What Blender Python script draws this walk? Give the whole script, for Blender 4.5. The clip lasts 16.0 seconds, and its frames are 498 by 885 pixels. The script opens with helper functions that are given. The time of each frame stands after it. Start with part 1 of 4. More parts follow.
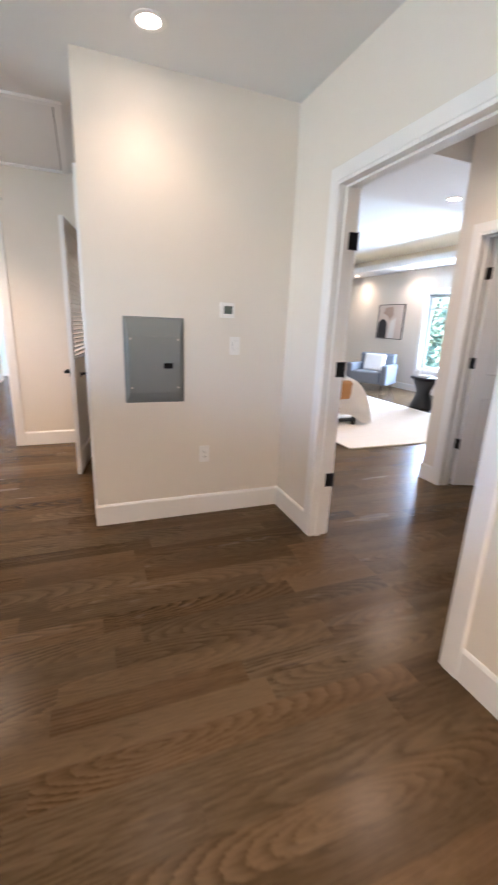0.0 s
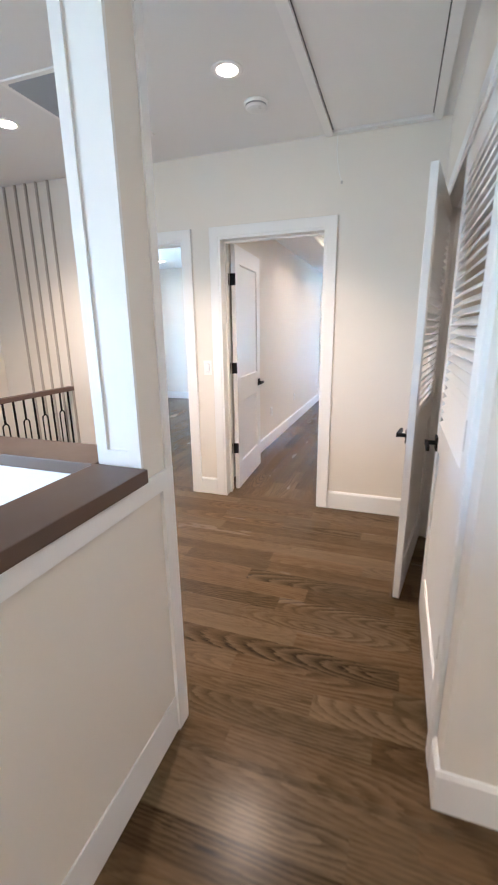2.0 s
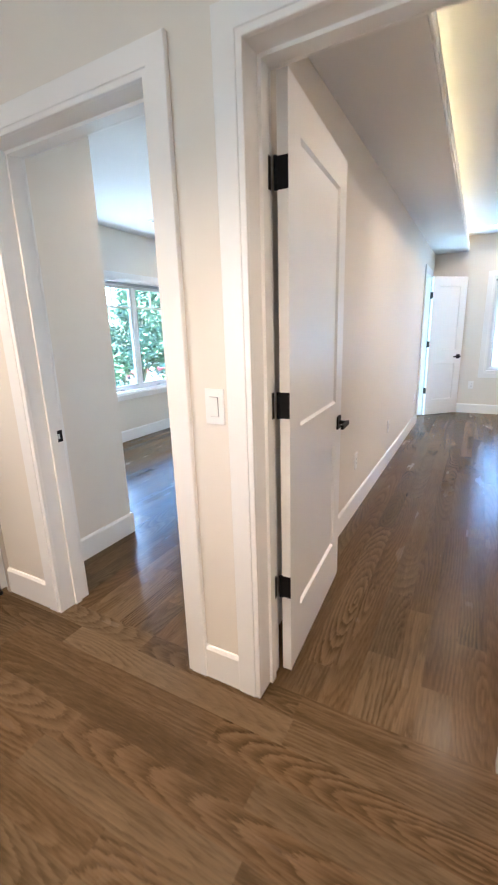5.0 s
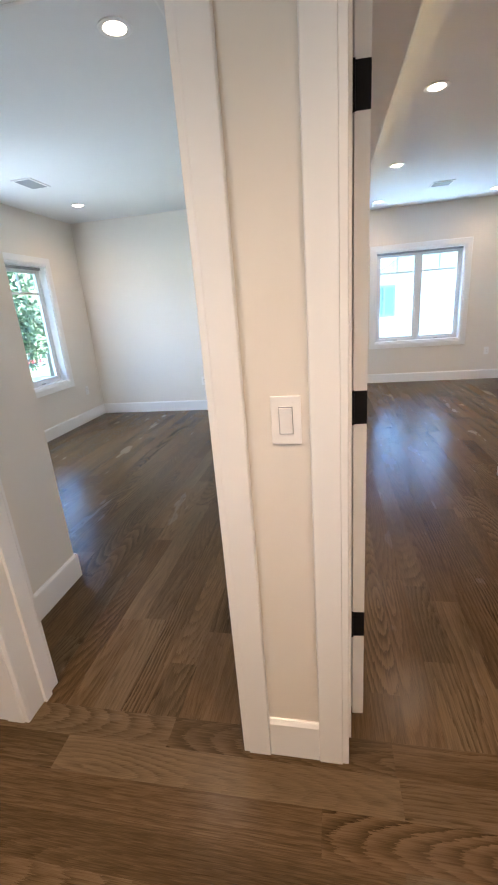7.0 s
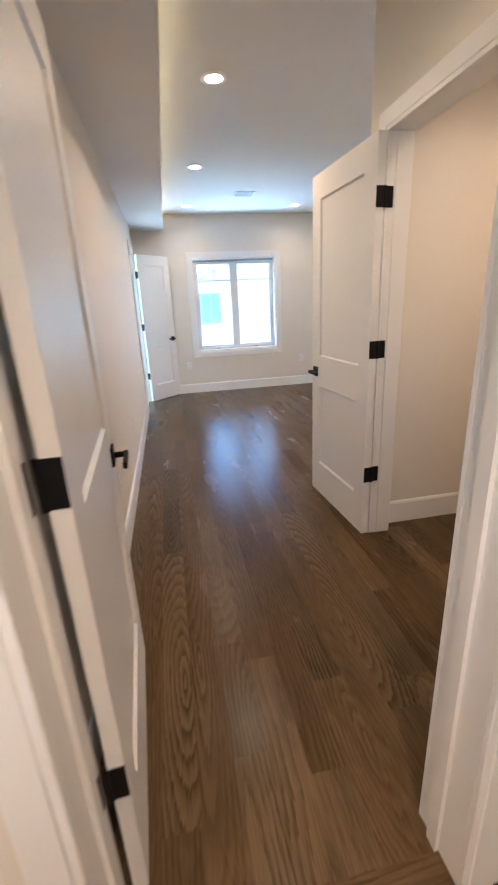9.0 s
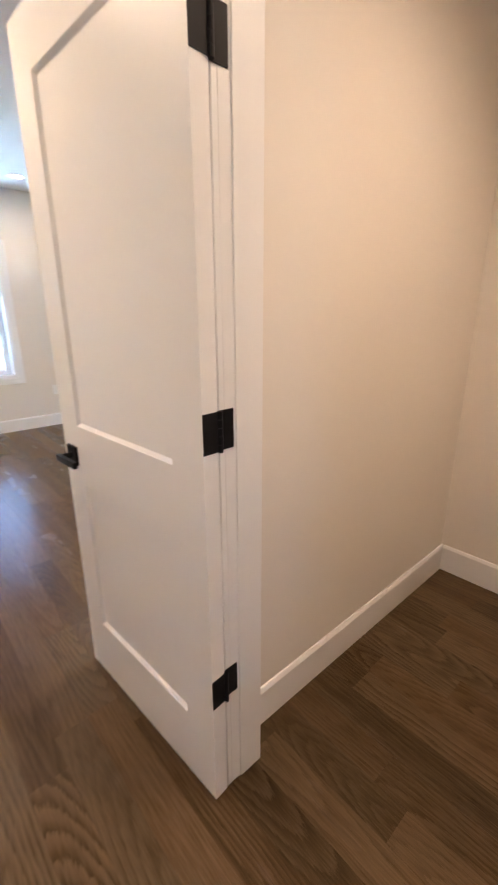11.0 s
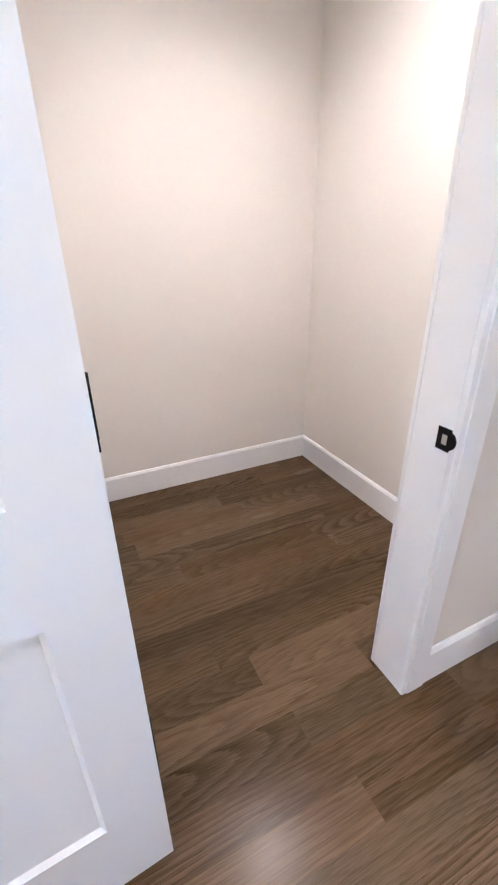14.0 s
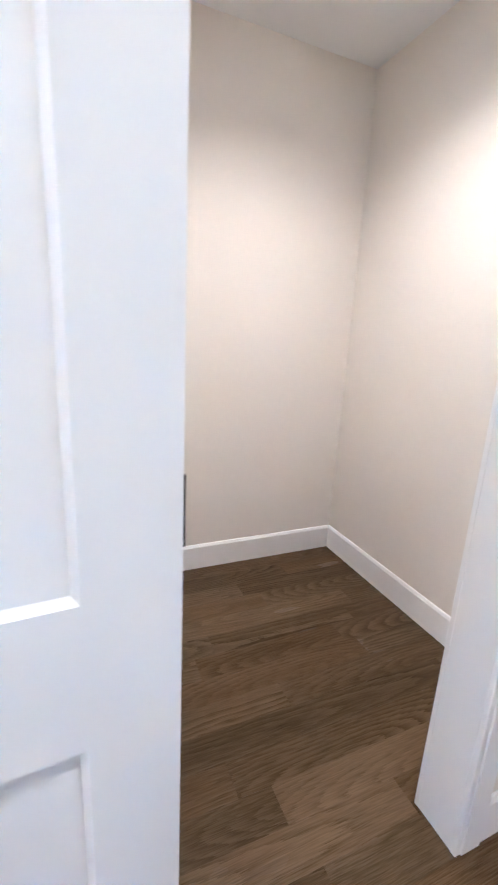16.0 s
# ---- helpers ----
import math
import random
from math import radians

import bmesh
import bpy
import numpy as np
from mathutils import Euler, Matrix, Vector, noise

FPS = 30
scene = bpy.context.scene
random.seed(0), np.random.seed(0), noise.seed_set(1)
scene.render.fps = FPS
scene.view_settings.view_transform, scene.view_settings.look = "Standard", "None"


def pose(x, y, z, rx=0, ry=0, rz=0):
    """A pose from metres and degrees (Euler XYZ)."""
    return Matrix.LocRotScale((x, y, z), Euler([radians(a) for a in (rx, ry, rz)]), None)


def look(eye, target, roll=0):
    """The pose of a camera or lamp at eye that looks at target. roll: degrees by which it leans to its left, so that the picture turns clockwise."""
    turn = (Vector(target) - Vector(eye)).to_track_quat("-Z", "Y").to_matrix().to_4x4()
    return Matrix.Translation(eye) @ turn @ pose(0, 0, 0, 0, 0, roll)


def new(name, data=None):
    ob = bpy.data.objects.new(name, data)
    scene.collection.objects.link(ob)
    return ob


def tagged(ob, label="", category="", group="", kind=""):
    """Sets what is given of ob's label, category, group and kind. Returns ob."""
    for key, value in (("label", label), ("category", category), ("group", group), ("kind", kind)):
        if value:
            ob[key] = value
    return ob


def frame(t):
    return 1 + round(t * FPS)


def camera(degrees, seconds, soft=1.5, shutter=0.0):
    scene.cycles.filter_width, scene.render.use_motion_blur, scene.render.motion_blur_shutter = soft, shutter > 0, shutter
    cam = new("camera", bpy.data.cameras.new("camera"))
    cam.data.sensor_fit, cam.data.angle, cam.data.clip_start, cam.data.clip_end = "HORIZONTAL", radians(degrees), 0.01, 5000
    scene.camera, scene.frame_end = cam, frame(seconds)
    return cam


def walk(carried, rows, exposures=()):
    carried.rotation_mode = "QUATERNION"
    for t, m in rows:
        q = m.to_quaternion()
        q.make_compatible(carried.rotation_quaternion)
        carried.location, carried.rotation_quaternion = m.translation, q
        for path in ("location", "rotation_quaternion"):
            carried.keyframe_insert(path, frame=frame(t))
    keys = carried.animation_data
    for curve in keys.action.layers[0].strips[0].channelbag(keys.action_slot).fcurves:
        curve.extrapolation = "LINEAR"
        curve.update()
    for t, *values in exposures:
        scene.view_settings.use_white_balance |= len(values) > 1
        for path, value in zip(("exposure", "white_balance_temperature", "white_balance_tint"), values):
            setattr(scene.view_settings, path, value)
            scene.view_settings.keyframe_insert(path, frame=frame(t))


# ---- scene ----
cam = camera(62.0, 16.0, soft=1.9, shutter=0.3)
PATH = [
    (0, (-0.005, -2.653, 1.322), (0.707, -0.867, 0.773), 2.4),
    (0.5, (-0.013, -2.241, 1.372), (0.203, -0.336, 0.803), 1.1),
    (1, (-0.077, -1.816, 1.384), (-0.267, 0.095, 0.825), -0.1),
    (1.5, (-0.107, -1.41, 1.388), (-0.562, 0.461, 0.848), -0.7),
    (2, (-0.198, -1.033, 1.392), (-0.839, 0.787, 0.867), -0.8),
    (2.5, (-0.266, -0.645, 1.389), (-1.03, 1.131, 0.877), -0.5),
    (3, (-0.367, -0.258, 1.379), (-1.239, 1.47, 0.874), -0.2),
    (3.2, (-0.359, -0.101, 1.376), (-1.275, 1.605, 0.875), -0.1),
    (5.3, (-1.079, 1.127, 1.32), (-2.004, 2.823, 0.803), -2.2),
    (5.5, (-1.196, 1.221, 1.337), (-2.063, 2.927, 0.755), -3.0),
    (6, (-1.406, 1.289, 1.338), (-2.138, 3.052, 0.744), -4.2),
    (6.5, (-1.535, 1.234, 1.366), (-2.086, 3.057, 0.755), -4.7),
    (7, (-1.547, 1.153, 1.353), (-1.928, 3.017, 0.736), -4.5),
    (7.5, (-1.713, 1.142, 1.367), (-1.921, 3.031, 0.743), -4.2),
    (8, (-1.709, 1.182, 1.367), (-1.75, 3.08, 0.74), -3.8),
    (8.2, (-1.636, 1.217, 1.355), (-1.596, 3.115, 0.728), -3.6),
    (10.3, (-0.85, 2.499, 1.33), (-0.022, 4.211, 0.711), -1.3),
    (10.5, (-0.805, 2.619, 1.311), (0.123, 4.284, 0.705), -1.0),
    (11, (-0.733, 2.924, 1.324), (0.540, 4.348, 0.732), -0.2),
    (11.5, (-0.668, 3.128, 1.297), (0.995, 4.065, 0.708), 0.3),
    (12, (-0.585, 3.277, 1.300), (1.302, 3.607, 0.719), -0.4),
    (12.5, (-0.666, 3.399, 1.278), (1.218, 3.215, 0.631), -1.7),
    (13, (-0.68, 3.475, 1.226), (1.102, 2.991, 0.458), -2.0),
    (13.5, (-0.725, 3.581, 1.229), (0.966, 2.909, 0.400), -2.1),
    (14, (-0.756, 3.63, 1.269), (0.88, 2.859, 0.416), -0.8),
    (14.5, (-0.737, 3.621, 1.356), (0.892, 2.75, 0.588), 0.1),
    (15, (-0.723, 3.611, 1.45), (0.931, 2.683, 0.816), 0.9),
    (15.5, (-0.701, 3.633, 1.356), (0.996, 2.712, 0.832), 1.4),
    (16, (-0.69, 3.712, 1.282), (1.088, 2.94, 0.79), 3.0),
]
EXPOSURES = [
    (0, 4.7, 5850, 18), (1.5, 4.82, 5450, 14), (3, 4.85, 5150, 11), (5.5, 4.58, 5750, 13), (7, 4.2, 6100, 16), (8.2, 4.22, 6050, 15),
    (10.3, 4.52, 5850, 17), (11, 4.6, 6050, 18), (11.5, 4.75, 5050, 12), (12, 5.08, 4450, 11), (13, 5.45, 4450, 11), (15, 5.42, 4500, 11), (16, 5.34, 4430, 9)]
walk(cam, [(t, look(eye, target, roll)) for t, eye, target, roll in PATH], EXPOSURES)

# ---- world and light ----
world = bpy.data.worlds.new("world")
scene.world = world
world.use_nodes = True
wn = world.node_tree.nodes
sky = wn.new("ShaderNodeTexSky")
sky.sky_type, sky.sun_disc = "NISHITA", False
sky.sun_elevation, sky.sun_rotation = radians(65), radians(84.6)
sky.air_density, sky.ozone_density = 1.0, 5.0
wn["Background"].inputs["Strength"].default_value = 0.15
world.node_tree.links.new(sky.outputs[0], wn["Background"].inputs["Color"])

sun_data = bpy.data.lights.new("sun", "SUN")
sun_data.energy, sun_data.angle, sun_data.color = 5.0, radians(0.5), (1.0, 0.95, 0.88)
sun = new("sun", sun_data)
sun.matrix_world = look((0, 0, 30), (-4.2, -0.4, 21))

WARM = (1.0, 0.72, 0.47)


def sky_lamp(name, m, w, h, watts, color=(0.72, 0.87, 1.0)):
    """An area lamp out of view that stands in for daylight through a window."""
    d = bpy.data.lights.new(name, "AREA")
    d.shape, d.size, d.size_y, d.energy, d.color = "RECTANGLE", w, h, watts, color
    new(name, d).matrix_world = m


sky_lamp("daylight_stairwell", look((-3.93, -2.5, 1.15), (0, -2.5, 1.0)), 1.3, 1.6, 3.4, (0.86, 0.93, 1.0))
sky_lamp("daylight_furnished_room", look((7.0, 3.93, 1.3), (0, 3.93, 1.1)), 0.72, 1.5, 9)
sky_lamp("daylight_corner_room", look((-4.97, 4.68, 1.32), (0, 4.9, 0.9)), 0.20, 1.2, 2.8)
# lamp added outside below the sill, in place of light off sunlit ground
sky_lamp("bounce_fill_bedroom", look((-0.162, 8.86, 0.22), (-0.162, 6.9, 2.2)), 1.25, 0.5, 6.5, (0.45, 0.70, 1.0))
SPOT_W = 4.0


# ---- materials ----
def material(name, color, rough=0.5, metal=0.0, bump=0.0, bump_scale=200.0, vary=0.0, vary_scale=1.5, coat=0.0):
    m = bpy.data.materials.new(name)
    m.use_nodes = True
    nt = m.node_tree
    b = nt.nodes["Principled BSDF"]
    b.inputs["Base Color"].default_value = (*color, 1)
    b.inputs["Roughness"].default_value = rough
    b.inputs["Metallic"].default_value = metal
    b.inputs["Coat Weight"].default_value = coat
    geo = nt.nodes.new("ShaderNodeNewGeometry")
    if vary:
        n = nt.nodes.new("ShaderNodeTexNoise")
        n.inputs["Scale"].default_value, n.inputs["Detail"].default_value = vary_scale, 5
        nt.links.new(geo.outputs["Position"], n.inputs["Vector"])
        mix = nt.nodes.new("ShaderNodeMix")
        mix.data_type = "RGBA"
        mix.inputs["A"].default_value = (*[c * (1 - vary) for c in color], 1)
        mix.inputs["B"].default_value = (*[min(1, c * (1 + vary)) for c in color], 1)
        nt.links.new(n.outputs["Fac"], mix.inputs["Factor"])
        nt.links.new(mix.outputs["Result"], b.inputs["Base Color"])
        ro = nt.nodes.new("ShaderNodeMapRange")
        ro.inputs["To Min"].default_value, ro.inputs["To Max"].default_value = max(0.02, rough - 0.08), min(1, rough + 0.08)
        nt.links.new(n.outputs["Fac"], ro.inputs["Value"])
        nt.links.new(ro.outputs["Result"], b.inputs["Roughness"])
    if bump:
        n2 = nt.nodes.new("ShaderNodeTexNoise")
        n2.inputs["Scale"].default_value, n2.inputs["Detail"].default_value = bump_scale, 3
        nt.links.new(geo.outputs["Position"], n2.inputs["Vector"])
        bp = nt.nodes.new("ShaderNodeBump")
        bp.inputs["Strength"].default_value, bp.inputs["Distance"].default_value = bump, 0.001
        nt.links.new(n2.outputs["Fac"], bp.inputs["Height"])
        nt.links.new(bp.outputs["Normal"], b.inputs["Normal"])
    return m


def emitter(name, color, strength):
    m = bpy.data.materials.new(name)
    m.use_nodes = True
    b = m.node_tree.nodes["Principled BSDF"]
    b.inputs["Base Color"].default_value = (0.9, 0.9, 0.9, 1)
    b.inputs["Emission Color"].default_value = (*color, 1)
    b.inputs["Emission Strength"].default_value = strength
    return m


def oak_material(name, dark, mid, light, rough):
    """Stained oak: long axis of a board is its own x; tone and figure differ from board to board."""
    m = bpy.data.materials.new(name)
    m.use_nodes = True
    nt, L = m.node_tree, m.node_tree.links
    b = nt.nodes["Principled BSDF"]
    tc = nt.nodes.new("ShaderNodeTexCoord")
    oi = nt.nodes.new("ShaderNodeObjectInfo")
    isl = nt.nodes.new("ShaderNodeNewGeometry")
    add = nt.nodes.new("ShaderNodeMath")
    add.operation = "ADD"
    L.new(oi.outputs["Random"], add.inputs[0])
    L.new(isl.outputs["Random Per Island"], add.inputs[1])
    seed = nt.nodes.new("ShaderNodeMath")
    seed.operation = "MULTIPLY"
    seed.inputs[1].default_value = 71.0
    L.new(add.outputs[0], seed.inputs[0])
    comb = nt.nodes.new("ShaderNodeCombineXYZ")
    for i in range(3):
        L.new(seed.outputs[0], comb.inputs[i])

    def mapped(sx, sy):
        vm = nt.nodes.new("ShaderNodeVectorMath")
        vm.operation = "MULTIPLY_ADD"
        vm.inputs[1].default_value = (sx, sy, 1.0)
        L.new(tc.outputs["Object"], vm.inputs[0])
        L.new(comb.outputs[0], vm.inputs[2])
        return vm.outputs[0]

    def noise_tex(vec, scale, detail, distortion=0.0):
        n = nt.nodes.new("ShaderNodeTexNoise")
        n.inputs["Scale"].default_value, n.inputs["Detail"].default_value = scale, detail
        n.inputs["Distortion"].default_value = distortion
        L.new(vec, n.inputs["Vector"])
        return n.outputs["Fac"]

    def math_node(op, a, v=None, w=None):
        n = nt.nodes.new("ShaderNodeMath")
        n.operation = op
        for i, s in enumerate((a, v, w)):
            if s is None:
                continue
            if isinstance(s, (int, float)):
                n.inputs[i].default_value = s
            else:
                L.new(s, n.inputs[i])
        return n.outputs[0]

    def randoms(k):
        w = nt.nodes.new("ShaderNodeTexWhiteNoise")
        w.noise_dimensions = "1D"
        L.new(math_node("ADD", seed.outputs[0], k), w.inputs["W"])
        sp = nt.nodes.new("ShaderNodeSeparateColor")
        L.new(w.outputs["Color"], sp.inputs[0])
        return sp.outputs

    r1, r2, r3 = randoms(1.7)
    r4, r5, r6 = randoms(9.3)
    xyz = nt.nodes.new("ShaderNodeSeparateXYZ")
    L.new(tc.outputs["Object"], xyz.inputs[0])
    # growth rings: a board sawn lengthwise near the heart of a slightly leaning log
    sway = math_node("MULTIPLY_ADD", noise_tex(mapped(1.6, 4.0), 1.0, 2.0), 0.055, -0.0275)
    across = math_node("ADD", math_node("ADD", xyz.outputs[1], sway), math_node("MULTIPLY_ADD", r1, 0.11, -0.055))
    lean = math_node("MULTIPLY", xyz.outputs[0], math_node("MULTIPLY_ADD", r3, 0.38, -0.19))
    depth = math_node("ADD", math_node("MULTIPLY_ADD", r2, 0.10, -0.02), lean)
    depth = math_node("ADD", depth, math_node("MULTIPLY_ADD", noise_tex(mapped(2.2, 1.0), 1.0, 1.5), 0.026, -0.013))
    radius = math_node("SQRT", math_node("ADD", math_node("MULTIPLY", across, across), math_node("MULTIPLY", depth, depth)))
    radius = math_node("ADD", radius, math_node("MULTIPLY_ADD", noise_tex(mapped(9.0, 300.0), 1.0, 2.0), 0.0125, -0.0062))
    phase = math_node("FRACT", math_node("MULTIPLY_ADD", radius, 72.0, math_node("MULTIPLY", noise_tex(mapped(1.1, 8.0), 1.0, 1.0), 1.0)))
    rings = math_node("POWER", math_node("SUBTRACT", 1.0, phase), 1.7)
    pores = noise_tex(mapped(14.0, 420.0), 1.0, 2.0)               # open pores along the grain
    pores = math_node("SMOOTH_MIN", math_node("MULTIPLY", math_node("SUBTRACT", pores, 0.40), 4.0), 1.0, 0.2)
    streak = noise_tex(mapped(0.9, 14.0), 1.0, 4.0)
    blotch = noise_tex(mapped(2.5, 5.0), 1.0, 3.0)
    cells = nt.nodes.new("ShaderNodeTexVoronoi")
    cells.inputs["Scale"].default_value = 1.0
    L.new(mapped(3.2, 7.0), cells.inputs["Vector"])
    pick = nt.nodes.new("ShaderNodeSeparateColor")
    L.new(cells.outputs["Color"], pick.inputs[0])
    knots = math_node("MAXIMUM", math_node("SUBTRACT", 0.055, cells.outputs["Distance"]), 0.0)
    knots = math_node("MULTIPLY", math_node("MULTIPLY", knots, 9.0), math_node("GREATER_THAN", pick.outputs[0], 0.72))
    tone = math_node("MULTIPLY_ADD", r6, 0.27, -0.135)
    fade = math_node("MULTIPLY_ADD", noise_tex(mapped(0.9, 5.0), 1.0, 1.0), 2.4, -0.72)
    fade = math_node("MINIMUM", math_node("MAXIMUM", fade, 0.30), 1.0)
    rings = math_node("MULTIPLY", math_node("MULTIPLY", rings, fade), math_node("MULTIPLY_ADD", math_node("MULTIPLY", r4, r4), 0.62, 0.38))
    v = math_node("MULTIPLY_ADD", rings, -0.84, 0.76)
    v = math_node("MULTIPLY_ADD", streak, 0.50, math_node("SUBTRACT", v, 0.25))
    v = math_node("MULTIPLY_ADD", blotch, 0.20, math_node("SUBTRACT", v, 0.10))
    v = math_node("ADD", v, math_node("MULTIPLY_ADD", pores, 0.18, -0.11))
    v = math_node("ADD", v, tone)
    v = math_node("SUBTRACT", v, knots)
    ramp = nt.nodes.new("ShaderNodeValToRGB")
    ramp.color_ramp.elements[0].color, ramp.color_ramp.elements[1].color = (*dark, 1), (*light, 1)
    ramp.color_ramp.elements[0].position, ramp.color_ramp.elements[1].position = 0.05, 0.98
    e = ramp.color_ramp.elements.new(0.5)
    e.color = (*mid, 1)
    L.new(v, ramp.inputs["Fac"])
    hue = nt.nodes.new("ShaderNodeHueSaturation")
    L.new(math_node("MULTIPLY_ADD", r5, -0.008, 0.504), hue.inputs["Hue"])
    L.new(math_node("MULTIPLY_ADD", r5, 0.10, 0.95), hue.inputs["Saturation"])
    L.new(ramp.outputs["Color"], hue.inputs["Color"])
    L.new(hue.outputs["Color"], b.inputs["Base Color"])
    r = math_node("MULTIPLY_ADD", streak, 0.06, rough - 0.03)
    L.new(math_node("MULTIPLY_ADD", blotch, 0.10, math_node("SUBTRACT", r, 0.05)), b.inputs["Roughness"])
    bp = nt.nodes.new("ShaderNodeBump")
    bp.inputs["Strength"].default_value, bp.inputs["Distance"].default_value = 0.10, 0.0006
    L.new(streak, bp.inputs["Height"])
    b.inputs["Specular IOR Level"].default_value = 0.10
    L.new(bp.outputs["Normal"], b.inputs["Normal"])
    return m


PAINT = material("warm_wall_paint", (0.76, 0.715, 0.645), 0.62, bump=0.12, bump_scale=380, vary=0.018, vary_scale=1.1)
# Darker than the wall so the battens' shadow lines sit in the colour.
BATTEN_SHADE = material("batten_shadow_taupe", (0.44, 0.395, 0.345), 0.6, bump=0.1, bump_scale=200, vary=0.04, vary_scale=3)
CEIL = material("ceiling_paint", (0.78, 0.78, 0.77), 0.75, bump=0.1, bump_scale=300, vary=0.015)
TRIM = material("white_trim_paint", (0.83, 0.825, 0.81), 0.34, bump=0.05, bump_scale=90, vary=0.012, vary_scale=6)
DOOR = material("white_door_paint", (0.83, 0.825, 0.81), 0.36, bump=0.06, bump_scale=120, vary=0.012, vary_scale=4)
BLACK = material("black_hardware", (0.009, 0.009, 0.010), 0.5, metal=0.0, vary=0.2, vary_scale=60)
STEEL = material("zinc_steel", (0.5, 0.48, 0.45), 0.35, metal=0.9, vary=0.1, vary_scale=80)
PLASTIC = material("white_plastic", (0.84, 0.83, 0.81), 0.3, vary=0.01, vary_scale=20)
# Near-black colour that stands for the shade inside slots, gaps and vents.
SLOT_SHADE = material("slot_shade", (0.03, 0.03, 0.03), 0.6, vary=0.1, vary_scale=30)
LCD = material("display", (0.10, 0.13, 0.12), 0.2, vary=0.1, vary_scale=100)
PANEL_GREY = material("grey_enamel_steel", (0.185, 0.207, 0.213), 0.37, metal=0.25, bump=0.06, bump_scale=500, vary=0.03, vary_scale=3)
IRON = material("black_wrought_iron", (0.010, 0.010, 0.011), 0.45, metal=0.4, bump=0.2, bump_scale=150, vary=0.2, vary_scale=40)
GRILLE = material("grille_grey", (0.32, 0.33, 0.34), 0.5, vary=0.04, vary_scale=10)
VINYL = material("window_vinyl", (0.72, 0.73, 0.74), 0.4, vary=0.02, vary_scale=8)
OAK = oak_material("stained_oak", (0.0120, 0.0071, 0.0038), (0.073, 0.0457, 0.0230), (0.160, 0.1070, 0.058), 0.25)
RAILWOOD = material("walnut_stained_rail", (0.105, 0.064, 0.046), 0.46, bump=0.08, bump_scale=60, vary=0.07, vary_scale=9)
LED = emitter("downlight_lens", (1.0, 0.80, 0.58), 2.4)
COVE_LED = emitter("cove_led", (1.0, 0.76, 0.36), 0.8)
TRAY_LED = emitter("tray_cove_led", (1.0, 0.80, 0.45), 0.25)
SIDING = material("white_siding", (0.80, 0.80, 0.78), 0.6, bump=0.15, bump_scale=60, vary=0.03, vary_scale=2)
ROOFING = material("grey_shingles", (0.16, 0.17, 0.19), 0.85, bump=0.6, bump_scale=40, vary=0.25, vary_scale=8)
LEAF = material("leaves", (0.058, 0.105, 0.056), 0.7, vary=0.25, vary_scale=1.3)
BARK = material("bark", (0.10, 0.075, 0.05), 0.9, bump=0.6, bump_scale=30, vary=0.3, vary_scale=6)
LAWN = material("grass_ground", (0.045, 0.075, 0.028), 0.9, bump=0.5, bump_scale=20, vary=0.4, vary_scale=0.6)
ASPHALT = material("asphalt", (0.055, 0.055, 0.058), 0.85, bump=0.4, bump_scale=80, vary=0.2, vary_scale=1)
GREYHOUSE = material("grey_siding", (0.30, 0.34, 0.38), 0.65, bump=0.1, bump_scale=50, vary=0.05, vary_scale=2)
REDPAINT = material("red_car_paint", (0.42, 0.02, 0.03), 0.25, coat=0.6, vary=0.05, vary_scale=3)
RUBBER = material("tyre_rubber", (0.02, 0.02, 0.02), 0.8, vary=0.2, vary_scale=20)
CREAM = material("cream_wool", (0.78, 0.74, 0.68), 0.95, bump=0.9, bump_scale=160, vary=0.06, vary_scale=9)
CARAMEL = material("caramel_leather", (0.34, 0.165, 0.055), 0.5, bump=0.4, bump_scale=120, vary=0.14, vary_scale=8)
GREYCLOTH = material("grey_upholstery", (0.20, 0.22, 0.26), 0.92, bump=0.6, bump_scale=250, vary=0.08, vary_scale=12)
WHITECLOTH = material("white_linen", (0.80, 0.79, 0.77), 0.9, bump=0.5, bump_scale=220, vary=0.03, vary_scale=10)
BLACKWOOD = material("black_stained_wood", (0.013, 0.012, 0.012), 0.42, bump=0.2, bump_scale=60, vary=0.3, vary_scale=8)
CANVAS = material("canvas_blush", (0.66, 0.58, 0.53), 0.85, bump=0.3, bump_scale=300, vary=0.05, vary_scale=6)
INK = material("ink_black", (0.02, 0.018, 0.02), 0.8, vary=0.2, vary_scale=20)
BROWNINK = material("ink_brown", (0.45, 0.33, 0.27), 0.8, vary=0.15, vary_scale=20)
BOOKPAPER = material("book_paper", (0.7, 0.69, 0.66), 0.8, vary=0.04, vary_scale=15)

for dull in (BLACK, IRON, SLOT_SHADE):
    dull.node_tree.nodes["Principled BSDF"].inputs["Specular IOR Level"].default_value = 0.12

GLASS = bpy.data.materials.new("window_glass")
GLASS.use_nodes = True
gb = GLASS.node_tree.nodes["Principled BSDF"]
gb.inputs["Transmission Weight"].default_value, gb.inputs["Roughness"].default_value, gb.inputs["IOR"].default_value = 1.0, 0.0, 1.45
gb.inputs["Base Color"].default_value = (0.86, 0.975, 0.965, 1)


# ---- building blocks ----
def box(bm, x0, x1, y0, y1, z0, z1):
    v = [bm.verts.new(c) for c in ((x0, y0, z0), (x1, y0, z0), (x1, y1, z0), (x0, y1, z0), (x0, y0, z1), (x1, y0, z1), (x1, y1, z1), (x0, y1, z1))]
    for f in ((3, 2, 1, 0), (4, 5, 6, 7), (0, 1, 5, 4), (1, 2, 6, 5), (2, 3, 7, 6), (3, 0, 4, 7)):
        bm.faces.new([v[i] for i in f])
    return v


